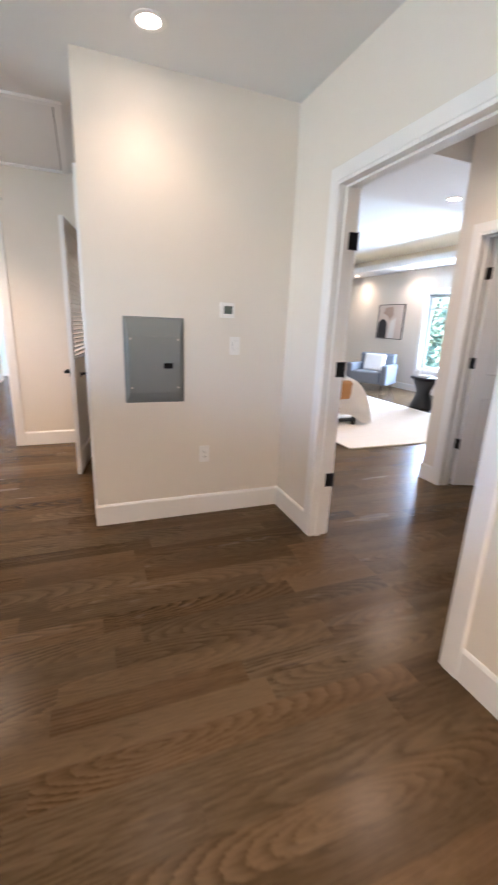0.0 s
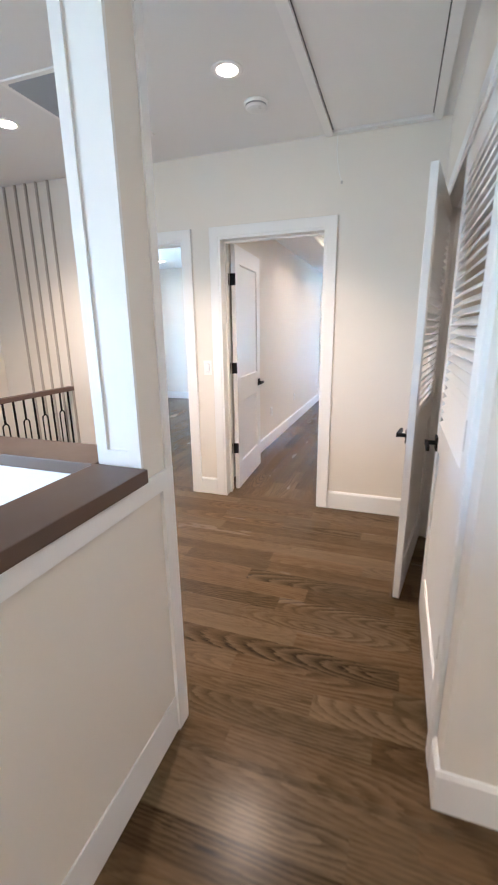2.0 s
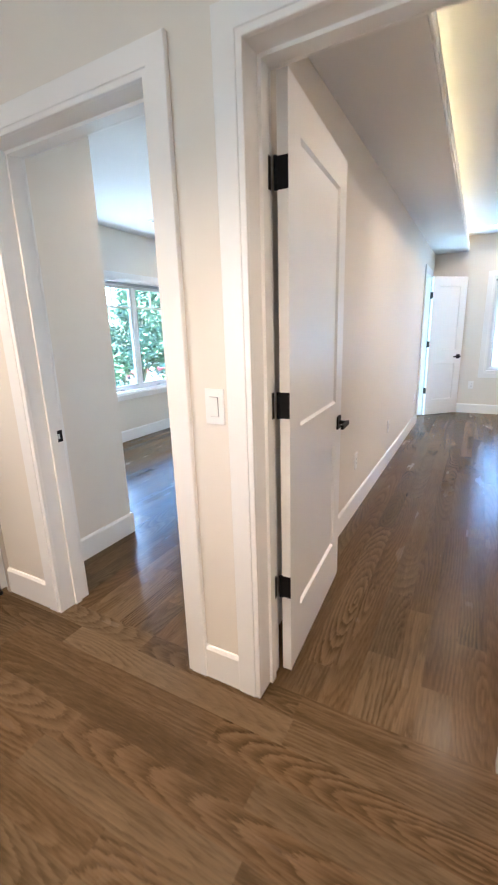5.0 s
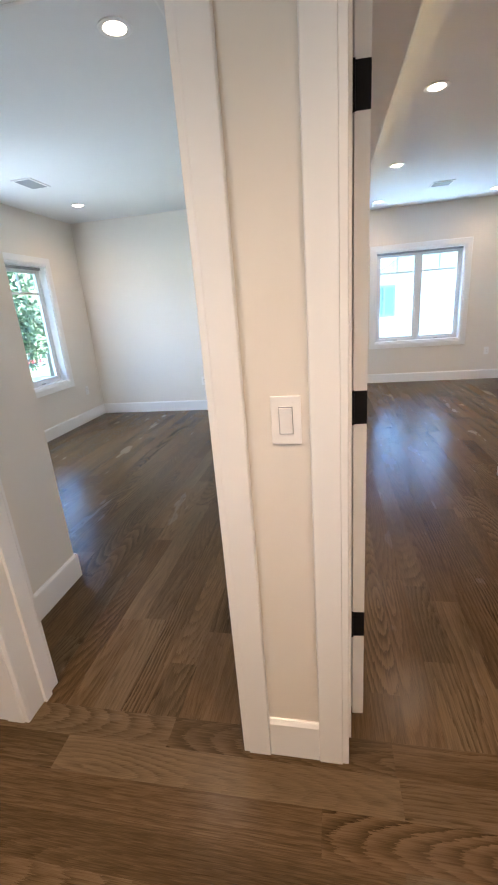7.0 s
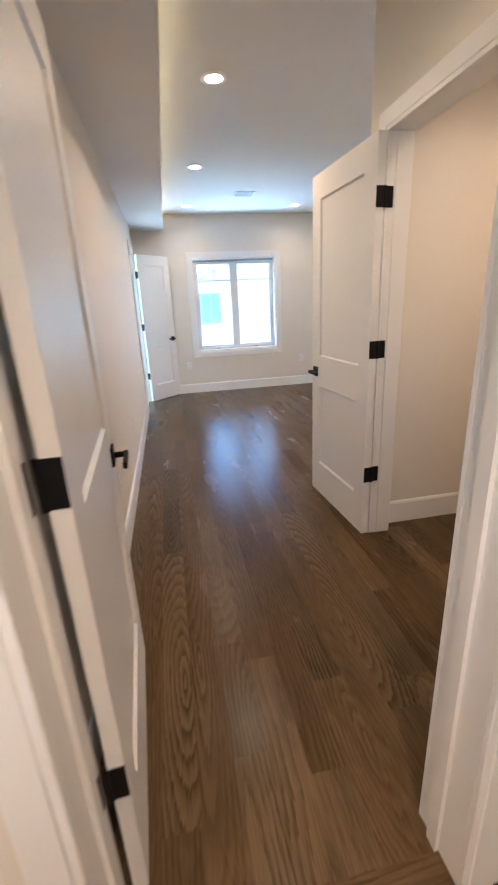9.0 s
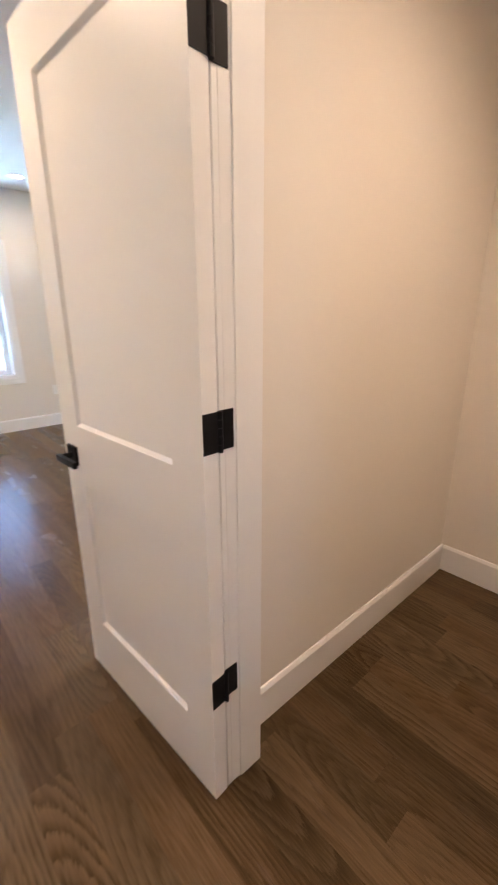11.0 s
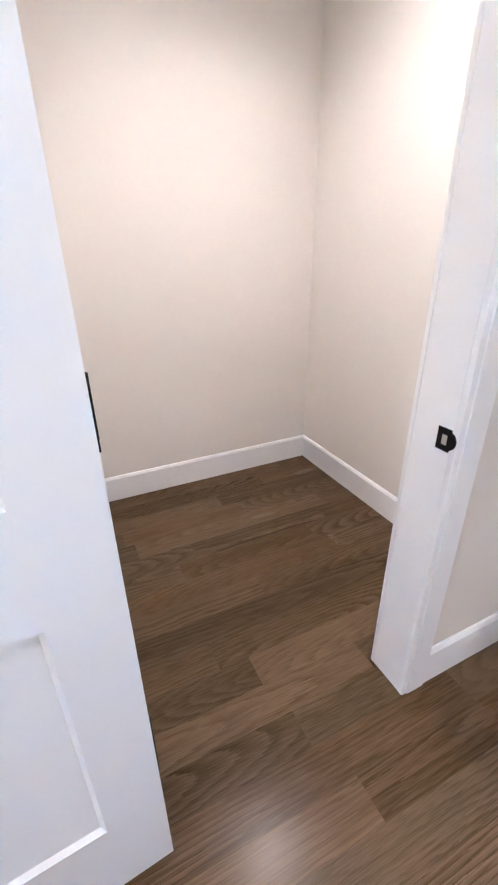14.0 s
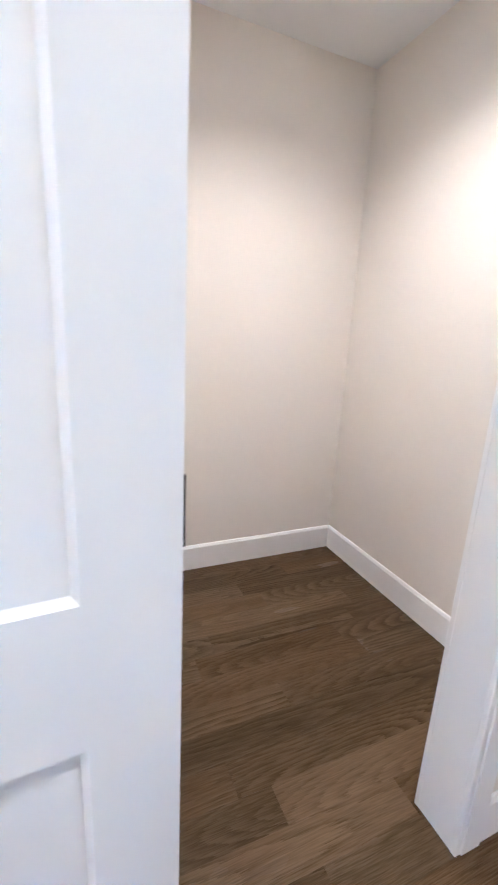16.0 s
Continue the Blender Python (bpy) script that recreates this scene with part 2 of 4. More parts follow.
def rounded(bm, r, seg=2):
    bmesh.ops.bevel(bm, geom=list(bm.edges), offset=r, segments=seg, profile=0.7, affect="EDGES", clamp_overlap=True)
    return bm


def boxes(*dims, r=0.0, seg=2):
    bm = bmesh.new()
    for d in dims:
        box(bm, *d)
    return rounded(bm, r, seg) if r else bm


def cyl(bm, p, q, r, r2=None, n=16):
    """A closed round bar from p to q."""
    p, q = Vector(p), Vector(q)
    m = Matrix.Translation((p + q) / 2) @ (q - p).to_track_quat("Z", "Y").to_matrix().to_4x4()
    bmesh.ops.create_cone(bm, cap_ends=True, segments=n, radius1=r, radius2=r if r2 is None else r2, depth=(q - p).length, matrix=m)
    return bm


def lathe(profile, n=32):
    bm = bmesh.new()
    rings = [[bm.verts.new((r * math.cos(2 * math.pi * i / n), r * math.sin(2 * math.pi * i / n), z)) for i in range(n)] for r, z in profile]
    for a, b in zip(rings, rings[1:]):
        for i in range(n):
            bm.faces.new((a[i], a[(i + 1) % n], b[(i + 1) % n], b[i]))
    bm.faces.new(rings[0][::-1])
    bm.faces.new(rings[-1])
    return bm


def part(name, bm, mat, parent=None, label="", smooth=False, at=None):
    me = bpy.data.meshes.new(name)
    bmesh.ops.recalc_face_normals(bm, faces=bm.faces)
    bm.to_mesh(me)
    bm.free()
    me.materials.append(mat)
    if smooth:
        for p in me.polygons:
            p.use_smooth = True
    ob = new(name, me)
    if parent:
        ob.parent = parent
    if at is not None:
        ob.matrix_basis = at
    if label:
        ob["label"] = label
    return ob


def thing(name, m, label, category, group="", kind=""):
    ob = new(name)
    ob.empty_display_size = 0.1
    ob.matrix_basis = m
    return tagged(ob, label, category, group, kind)


def structure(name, bm, mat, label, category):
    return tagged(part(name, bm, mat), label, category, kind="structure")


# ---- plan, in metres ----
CEIL_Z = 2.61
HALL_N = 2.095      # hall face of the wall with the two bedroom doors
ROOMS_S = 2.238     # its other face
DOOR_H = 2.042
TOP = 3.15          # top of all walls
A_DOOR = (-2.618, -1.831)
B_DOOR = (-1.503, -0.727)
C_DOOR = (-1.642, -0.532)
CL_DOOR = (2.858, 3.612)     # closet door, along y
BW, BE, BN = -1.625, 1.425, 8.328
AW, AN = -4.885, 6.79
XC = 1.302                   # hall face of the wall to the furnished bedroom
SW = -3.85                   # stairwell's outer wall


def wall_x(name, y0, y1, x0, x1, openings, z0=0.0, z1=TOP, label="warm off-white painted drywall partition", mat=None):
    """A wall along x, with openings (a, b, sill, head)."""
    bm = bmesh.new()
    cur = x0
    for a, b, s, h in sorted(openings):
        if a > cur:
            box(bm, cur, a, y0, y1, z0, z1)
        if s > z0:
            box(bm, a, b, y0, y1, z0, s)
        box(bm, a, b, y0, y1, h, z1)
        cur = b
    if x1 > cur:
        box(bm, cur, x1, y0, y1, z0, z1)
    return structure(name, bm, mat or PAINT, label, "wall")


def wall_y(name, x0, x1, y0, y1, openings, z0=0.0, z1=TOP, label="warm off-white painted drywall partition", mat=None):
    bm = bmesh.new()
    cur = y0
    for a, b, s, h in sorted(openings):
        if a > cur:
            box(bm, x0, x1, cur, a, z0, z1)
        if s > z0:
            box(bm, x0, x1, a, b, z0, s)
        box(bm, x0, x1, a, b, h, z1)
        cur = b
    if y1 > cur:
        box(bm, x0, x1, cur, y1, z0, z1)
    return structure(name, bm, mat or PAINT, label, "wall")


J = 0.018   # jamb board
BWIN = (-0.800, 0.476, 0.645, 2.005)
AWIN = (4.57, 6.05, 0.625, 2.01)
CWIN = (3.55, 4.75, 0.50, 2.10)
FAR_DOOR = (7.28, 7.90)
wall_x("wall_hall_north", HALL_N, ROOMS_S, SW, XC + 0.2, [(A_DOOR[0] - J, A_DOOR[1] + J, -3, DOOR_H + J), (B_DOOR[0] - J, B_DOOR[1] + J, -3, DOOR_H + J)], z0=-3.0)
wall_y("wall_bedrooms", -1.745, BW, ROOMS_S, BN, [(FAR_DOOR[0] - J, FAR_DOOR[1] + J, 0, DOOR_H + J)])
wall_x("wall_bedroom_north", BN, BN + 0.16, -1.745, BE + 0.12, [(BWIN[0], BWIN[1], BWIN[2], BWIN[3])])
wall_y("wall_bedroom_east", BE, BE + 0.12, 3.70, BN, [])
wall_y("wall_closet_front", -0.19, -0.075, ROOMS_S, 3.815, [(CL_DOOR[0] - J, CL_DOOR[1] + J, 0, DOOR_H + J)])
wall_x("wall_closet_north", 3.700, 3.815, -0.075, BE, [])
wall_y("wall_closet_east", 1.348, BE + 0.077, ROOMS_S, 3.700, [])
wall_y("wall_corner_room_west", AW - 0.16, AW, ROOMS_S, AN + 0.16, [AWIN])
wall_x("wall_corner_room_north", AN, AN + 0.16, AW, -1.745, [])
wall_y("wall_corner_room_entry", -3.05, -2.935, ROOMS_S, 2.91, [])
wall_x("wall_corner_room_closet", 2.80, 2.91, AW, -3.05, [])
wall_y("wall_hall_east", XC, XC + 0.115, -4.6, HALL_N, [(C_DOOR[0] - J, C_DOOR[1] + J, 0, DOOR_H + J)])
wall_x("wall_service_closet_south", 0.013, 0.12, 0.013, XC, [])
LV = (0.21, 1.80)   # opening for the louvred pair
wall_y("wall_service_closet_west", 0.013, 0.12, 0.12, HALL_N, [(LV[0] - J, LV[1] + J, 0, DOOR_H + J)])
wall_x("wall_hall_south", -4.72, -4.6, SW, XC + 0.14, [], z0=-3.0)
wall_y("wall_stairwell_west", SW - 0.15, SW, -4.6, HALL_N, [(-3.2, -1.8, 0.3, 2.0)], z0=-3.0)

# furnished bedroom
CX, CN, CS = 6.92, 7.9, -2.2
wall_y("wall_furnished_room_east", CX, CX + 0.16, CS, CN, [CWIN])
wall_x("wall_furnished_room_north", CN, CN + 0.16, XC + 0.2, CX, [])
wall_x("wall_furnished_room_south", CS - 0.12, CS, XC + 0.14, CX, [])
wall_y("wall_furnished_room_west", BE + 0.12, BE + 0.16, ROOMS_S, CN, [])
C2 = (-0.83, -0.05)
wall_y("wall_furnished_room_bath", 2.88, 3.0, CS, 0.18, [(C2[0] - J, C2[1] + J, 0, DOOR_H + J)])
wall_x("wall_furnished_room_bath_north", 0.06, 0.18, 3.0, CX, [])

# ceilings
bm = boxes((SW, XC, -4.6, HALL_N, CEIL_Z, CEIL_Z + 0.1))
structure("ceiling_hall", bm, CEIL, "flat matt white hallway ceiling with recessed downlights", "ceiling")
structure("ceiling_bedroom", boxes((BW, BE, ROOMS_S, BN, 2.60, 2.70)), CEIL, "flat matt white bedroom ceiling with recessed downlights", "ceiling")
structure("ceiling_corner_room", boxes((AW, -1.745, ROOMS_S, AN, 2.585, 2.685)), CEIL, "flat matt white corner bedroom ceiling", "ceiling")
T = (2.1, 6.3, 1.31, 7.3)
structure("ceiling_furnished_room", boxes((XC + 0.14, CX, 0.225, T[2], 2.61, 2.66), (XC + 0.16, CX, T[3], CN, 2.61, 2.66), (XC + 0.16, T[0], T[2], T[3], 2.61, 2.66), (T[1], CX, T[2], T[3], 2.61, 2.66),
    (XC + 0.14, CX, 0.225, 0.28, 2.66, 2.90), (XC + 0.14, CX, CS, 0.225, 2.86, 2.92), (XC + 0.14, CX, 0.28, CN, 2.98, 3.06)), CEIL, "white tray ceiling with lowered border and cove light", "ceiling")
# East eave reaches 1.4 m out, unseen, to keep sun off that window.
structure("roof", boxes((AW - 0.5, CX + 1.4, -5.0, 9.0, TOP, TOP + 0.2)), ROOFING, "dark roof slab above the rooms, unseen, its east eave widened to block sun", "roof")

# lowered soffit with cove in the bedroom
soffit = tagged(part("soffit", boxes((BW, -1.18, ROOMS_S, BN, 2.39, 2.455), (-1.205, -1.18, ROOMS_S, BN, 2.455, 2.495), r=0.004), CEIL), "white drywall soffit with open cove along the wall", "soffit", kind="structure")
part("trim", boxes((-1.18, -1.168, ROOMS_S, BN, 2.40, 2.425), (-1.18, -1.174, ROOMS_S, BN, 2.47, 2.495), r=0.002), TRIM, soffit)
part("led_strip", boxes((-1.30, -1.285, ROOMS_S + 0.05, BN - 0.05, 2.4555, 2.462)), COVE_LED, soffit, "warm yellow cove light strip")
soffit_a = tagged(part("soffit_corner_room", boxes((-2.115, -1.745, ROOMS_S, AN, 2.39, 2.455), (-2.115, -2.090, ROOMS_S, AN, 2.455, 2.495), r=0.004), CEIL), "white drywall soffit with open cove in the corner bedroom", "soffit", kind="structure")
part("trim", boxes((-2.127, -2.115, ROOMS_S, AN, 2.40, 2.425), r=0.002), TRIM, soffit_a)
tray = tagged(part("tray_cove", boxes((T[1] - 0.08, T[1] - 0.05, T[2], T[3], 2.61, 2.72), (T[0], T[1] - 0.08, T[3] - 0.03, T[3], 2.61, 2.72)), CEIL), "white cove lip round the tray ceiling", "cove", kind="structure")
part("led_strip", boxes((T[1] - 0.03, T[1] - 0.005, T[2], T[3], 2.70, 2.715)), TRAY_LED, tray, "warm yellow cove light strip")

# floors: slab under the boards; boards follow at the end
structure("floor_hall", boxes((-3.10, XC + 0.14, -0.1, HALL_N + 0.07, -0.20, -0.012), (-0.95, XC + 0.14, -4.6, -0.1, -0.20, -0.012)), OAK, "hallway floor of brown stained oak boards", "floor")
structure("floor_bedroom", boxes((-1.745, 1.348, HALL_N + 0.07, BN, -0.20, -0.012)), OAK, "bedroom floor of brown stained oak boards", "floor")
structure("floor_corner_room", boxes((AW, -1.745, HALL_N + 0.07, AN, -0.20, -0.012)), OAK, "corner bedroom floor of brown stained oak boards", "floor")
structure("floor_furnished_room", boxes((XC + 0.14, CX, CS, CN, -0.20, -0.012)), OAK, "furnished bedroom floor of brown stained oak boards", "floor")
structure("floor_lower_landing", boxes((SW, -0.95, -4.6, HALL_N, -3.0, -2.9)), OAK, "lower storey floor seen through the stairwell", "floor")
structure("wall_stair_face", boxes((-3.10, -3.06, -0.1, HALL_N, -2.9, -0.21), (-3.06, -0.97, -0.1, -0.06, -2.9, -0.21), (-0.95, -0.91, -4.6, -0.1, -2.9, -0.21)), PAINT, "cream painted faces of the stairwell below the hall floor", "wall")


# ---- trim ----
BB_H, BB_T = 0.143, 0.014


def baseboard(runs, name="baseboard"):
    """Runs of (axis, wall face, outward sign, from, to)."""
    for axis, face, sign, a, b in runs:
        bm = bmesh.new()
        prof = [(0, 0), (BB_T, 0), (BB_T, BB_H - 0.014), (BB_T - 0.005, BB_H - 0.004), (BB_T - 0.008, BB_H), (0, BB_H)]
        ends = []
        for s in (a, b):
            ends.append([bm.verts.new((s, face + sign * d, z) if axis == "x" else (face + sign * d, s, z)) for d, z in prof])
        n = len(prof)
        for i in range(n):
            bm.faces.new((ends[0][i], ends[0][(i + 1) % n], ends[1][(i + 1) % n], ends[1][i]))
        bm.faces.new(ends[0])
        bm.faces.new(ends[1][::-1])
        tagged(part(name, bm, TRIM), "white painted baseboard with an eased top edge", "baseboard", kind="structure")


CW, CT = 0.088, 0.018   # casing width and thickness


def casing(name, m, w, h, sides=(1, 1), frame_window=False, sill=0.0):
    """Mitred casing round an opening: local x along the wall from 0 to w, y out of the wall, z up."""
    ob = thing(name, m, "white painted mitred casing round the opening", "casing", kind="structure")
    g = 0.020
    prof = [(0, 0), (0, CT - 0.006), (0.002, CT - 0.004), (g - 0.002, CT - 0.004), (g, CT), (CW - 0.003, CT), (CW, CT - 0.003), (CW, 0)]

    def board(nm, start, end):
        """start and end give (x, z) at a distance u from the inner edge."""
        bm = bmesh.new()
        a, b = [[bm.verts.new((f(u)[0], y, f(u)[1])) for u, y in prof] for f in (start, end)]
        n = len(prof)
        for i in range(n):
            bm.faces.new((a[i], a[(i + 1) % n], b[(i + 1) % n], b[i]))
        bm.faces.new(a[::-1])
        bm.faces.new(b)
        part(nm, bm, TRIM, ob)

    low = (lambda u: sill - u) if frame_window else (lambda u: 0.0)
    if sides[0]:
        board("side_casing", lambda u: (-u, low(u)), lambda u: (-u, h + u))
    if sides[1]:
        board("side_casing", lambda u: (w + u, low(u)), lambda u: (w + u, h + u))
    board("head_casing", lambda u: (-u * sides[0], h + u), lambda u: (w + u * sides[1], h + u))
    if frame_window:
        board("bottom_casing", lambda u: (-u, sill - u), lambda u: (w + u, sill - u))
    return ob


def jamb(name, m, w, depth, h=DOOR_H, stop=0.06, strike=None):
    """Door jamb: local x from 0 to w, y into the wall from 0 to depth."""
    ob = thing(name, m, "white painted door jamb with stop", "door frame", kind="structure")
    part("side_jamb", boxes((-J, 0, 0, depth, 0, h), r=0.0015, seg=1), TRIM, ob)
    part("side_jamb", boxes((w, w + J, 0, depth, 0, h), r=0.0015, seg=1), TRIM, ob)
    part("head_jamb", boxes((-J, w + J, 0, depth, h, h + J), r=0.0015, seg=1), TRIM, ob)
    if stop:
        part("door_stop", boxes((0, 0.011, stop, stop + 0.035, 0, h - 0.011), (w - 0.011, w, stop, stop + 0.035, 0, h - 0.011), (0, w, stop, stop + 0.035, h - 0.011, h)), TRIM, ob)
    if strike:
        x, s, y, z = strike
        bm = boxes((min(x, x + s * 0.0025), max(x, x + s * 0.0025), y - 0.019, y + 0.019, z - 0.028, z + 0.028), r=0.001, seg=1)
        cyl(bm, (x, y - 0.010, z), (x + s * 0.0027, y - 0.010, z), 0.0235, n=24)
        sp = part("strike_plate", bm, BLACK, ob, "black strike plate with a rounded lip")
        part("latch_hole", boxes((min(x + s * 0.0024, x + s * 0.0032), max(x + s * 0.0024, x + s * 0.0032), y - 0.010, y + 0.004, z - 0.012, z + 0.012)), STEEL, sp)
    return ob


def swing(x, y, deg):
    return pose(x, y, 0, 0, 0, deg)


def lever(parent, m, flip=1):
    """Black lever on a square rose: local y out of the leaf, lever towards -x * flip."""
    bm = boxes((-0.032, 0.032, 0, 0.008, -0.032, 0.032), r=0.002)
    rose = part("handle", bm, BLACK, parent, "black lever handle on a square rose", at=m)
    bm = bmesh.new()
    cyl(bm, (0, 0.008, 0), (0, 0.045, 0), 0.010, n=14)
    box(bm, min(0.012, -0.115 * flip) if flip > 0 else -0.012, 0.012 if flip > 0 else 0.115, 0.040, 0.053, -0.010, 0.010)
    part("lever", bm, BLACK, rose)


def panel_door(name, m, w, label, h=2.028, t=0.042, side=1, handle_z=0.885, group="panel doors"):
    """Two-panel leaf. Local: hinge edge at x=0, leaf to +x, thickness from y=0 (pin side) to y=t * side."""
    ob = thing(name, m, label, "door", group)
    st, z0 = 0.115, 0.010
    y0, y1 = (0, t) if side > 0 else (-t, 0)
    ye, yi = (y0 + 0.010, y1 - 0.010)
    rails = ((z0, 0.24), (0.79, 0.99), (1.905, z0 + h))
    for nm, a, b in (("stile", 0, st), ("stile", w - st, w)):
        part(nm, boxes((a, b, y0, y1, z0, z0 + h)), DOOR, ob)
    for a, b in rails:
        part("rail", boxes((st, w - st, y0, y1, a, b)), DOOR, ob)
    for a, b in ((0.24, 0.79), (0.99, 1.905)):
        part("panel", boxes((st - 0.004, w - st + 0.004, ye, yi, a - 0.004, b + 0.004)), DOOR, ob)
        for q in (0, 1):    # sloped sticking round the panel
            bm = bmesh.new()
            ya, yb = (y0 + 0.001, ye) if q == 0 else (y1 - 0.001, yi)
            o = [(st, a), (w - st, a), (w - st, b), (st, b)]
            k = 0.009
            i = [(st + k, a + k), (w - st - k, a + k), (w - st - k, b - k), (st + k, b - k)]
            vo = [bm.verts.new((x, ya, z)) for x, z in o]
            vi = [bm.verts.new((x, yb, z)) for x, z in i]
            for n in range(4):
                bm.faces.new((vo[n], vo[(n + 1) % 4], vi[(n + 1) % 4], vi[n]))
            part("moulding", bm, DOOR, ob)
    lx = w - 0.062
    lever(ob, pose(lx, y1, handle_z), 1)
    lever(ob, pose(lx, y0, handle_z, 0, 0, 180), -1)
    part("latch_plate", boxes((w, w + 0.0015, y0 + 0.006, y1 - 0.006, handle_z - 0.028, handle_z + 0.028)), BLACK, ob)
    for z in (0.385, 1.083, 1.780):
        bm = boxes((-0.0025, 0.0, y0, y1, z - 0.0445, z + 0.0445))
        hp = part("hinge", bm, BLACK, ob, "black butt hinge")
        kn = bmesh.new()
        yk = -0.004 * side
        for i in range(5):
            cyl(kn, (-0.003, yk, z - 0.046 + i * 0.0186), (-0.003, yk, z - 0.046 + i * 0.0186 + 0.0176), 0.0062, n=10)
        part("knuckle", kn, BLACK, hp)
    return ob


def jamb_plates(parent, dims):
    """Hinge plates let into a jamb: (x0, x1, y0, y1) at the three hinge heights."""
    for z in (0.385, 1.083, 1.780):
        part("hinge_plate", boxes((*dims, z - 0.0445, z + 0.0445)), BLACK, parent, "black hinge plate on the jamb")


# door to the bedroom
casing("casing_bedroom_door", Matrix.Translation((B_DOOR[1], HALL_N, 0)) @ pose(0, 0, 0, 0, 0, 180), B_DOOR[1] - B_DOOR[0], DOOR_H)
casing("casing_bedroom_door_inside", pose(B_DOOR[0], ROOMS_S, 0), B_DOOR[1] - B_DOOR[0], DOOR_H)
jb = jamb("jamb_bedroom_door", pose(B_DOOR[0], HALL_N, 0), B_DOOR[1] - B_DOOR[0], ROOMS_S - HALL_N, stop=0.070)
jamb_plates(jb, (0.0, 0.0025, 0.108, 0.143))
panel_door("door_bedroom", swing(-1.484, 2.246, 93.2), 0.762, "white two-panel door standing open into the bedroom", t=0.035, side=-1)
# door to the corner room
casing("casing_corner_room_door", Matrix.Translation((A_DOOR[1], HALL_N, 0)) @ pose(0, 0, 0, 0, 0, 180), A_DOOR[1] - A_DOOR[0], DOOR_H)
casing("casing_corner_room_door_inside", pose(A_DOOR[0], ROOMS_S, 0), A_DOOR[1] - A_DOOR[0], DOOR_H, sides=(1, 0))
ja = jamb("jamb_corner_room_door", pose(A_DOOR[0], HALL_N, 0), A_DOOR[1] - A_DOOR[0], ROOMS_S - HALL_N, stop=0.070, strike=(0.0, 1, 0.120, 0.88))
jamb_plates(ja, (A_DOOR[1] - A_DOOR[0] - 0.0025, A_DOOR[1] - A_DOOR[0], 0.108, 0.143))
panel_door("door_corner_room", swing(-1.837, 2.246, 180 - 90), 0.762, "white two-panel door standing open along the corner bedroom wall", side=1)
# closet door in the bedroom, swung right back
casing("casing_closet_door", pose(-0.19, CL_DOOR[0], 0, 0, 0, 90), CL_DOOR[1] - CL_DOOR[0], DOOR_H)
casing("casing_closet_door_inside", Matrix.Translation((-0.075, CL_DOOR[1], 0)) @ pose(0, 0, 0, 0, 0, -90), CL_DOOR[1] - CL_DOOR[0], DOOR_H, sides=(0, 1))
jc = jamb("jamb_closet_door", Matrix.Translation((-0.19, CL_DOOR[1], 0)) @ pose(0, 0, 0, 0, 0, -90), CL_DOOR[1] - CL_DOOR[0], 0.115, stop=None, strike=(CL_DOOR[1] - CL_DOOR[0], -1, 0.022, 0.865))
jamb_plates(jc, (0.0, 0.0025, -0.022, 0.024))
part("door_stop", boxes((0, 0.005, 0.030, 0.112, 0, DOOR_H - 0.001), r=0.002, seg=1), TRIM, jc)
panel_door("door_closet", swing(-0.214, 3.604, 93.8), 0.735, "white two-panel closet door swung fully open against the wall", side=1)
# small door at the far end of the bedroom
casing("casing_far_door", Matrix.Translation((BW, FAR_DOOR[1], 0)) @ pose(0, 0, 0, 0, 0, -90), FAR_DOOR[1] - FAR_DOOR[0], DOOR_H)
jd = jamb("jamb_far_door", pose(-1.745, FAR_DOOR[0], 0, 0, 0, 90) @ Matrix.Translation((0, -0.12, 0)), FAR_DOOR[1] - FAR_DOOR[0], 0.12)
panel_door("door_far", swing(-1.60, 7.895, 45), 0.60, "white two-panel door half open beside the bedroom window", side=-1)
# door to the furnished bedroom
casing("casing_furnished_room_door", pose(XC, C_DOOR[0], 0, 0, 0, 90), C_DOOR[1] - C_DOOR[0], DOOR_H)
jcc = jamb("jamb_furnished_room_door", Matrix.Translation((XC, C_DOOR[1], 0)) @ pose(0, 0, 0, 0, 0, -90) @ Matrix.Translation((0, 0, 0)), C_DOOR[1] - C_DOOR[0], 0.115, stop=0.03)
jamb_plates(jcc, (0.0, 0.0025, 0.067, 0.112))
panel_door("door_furnished_room", swing(XC + 0.122, C_DOOR[1] - 0.003, 78), 0.76, "white two-panel door swung back against the bedroom wall", side=1)
# bathroom door inside the furnished bedroom
casing("casing_bath_door", pose(2.88, C2[0], 0, 0, 0, 90), C2[1] - C2[0], DOOR_H)
jb2 = jamb("jamb_bath_door", Matrix.Translation((2.88, C2[1], 0)) @ pose(0, 0, 0, 0, 0, -90), C2[1] - C2[0], 0.12, stop=0.05)
jamb_plates(jb2, (0.0, 0.0025, 0.08, 0.118))
panel_door("door_bath", swing(3.008, C2[1] - 0.003, -18), 0.76, "white two-panel bathroom door standing open", side=-1)
structure("wall_bath_back", boxes((4.6, 4.7, CS, 0.06, 0, TOP)), PAINT, "painted back wall of the bathroom", "wall")


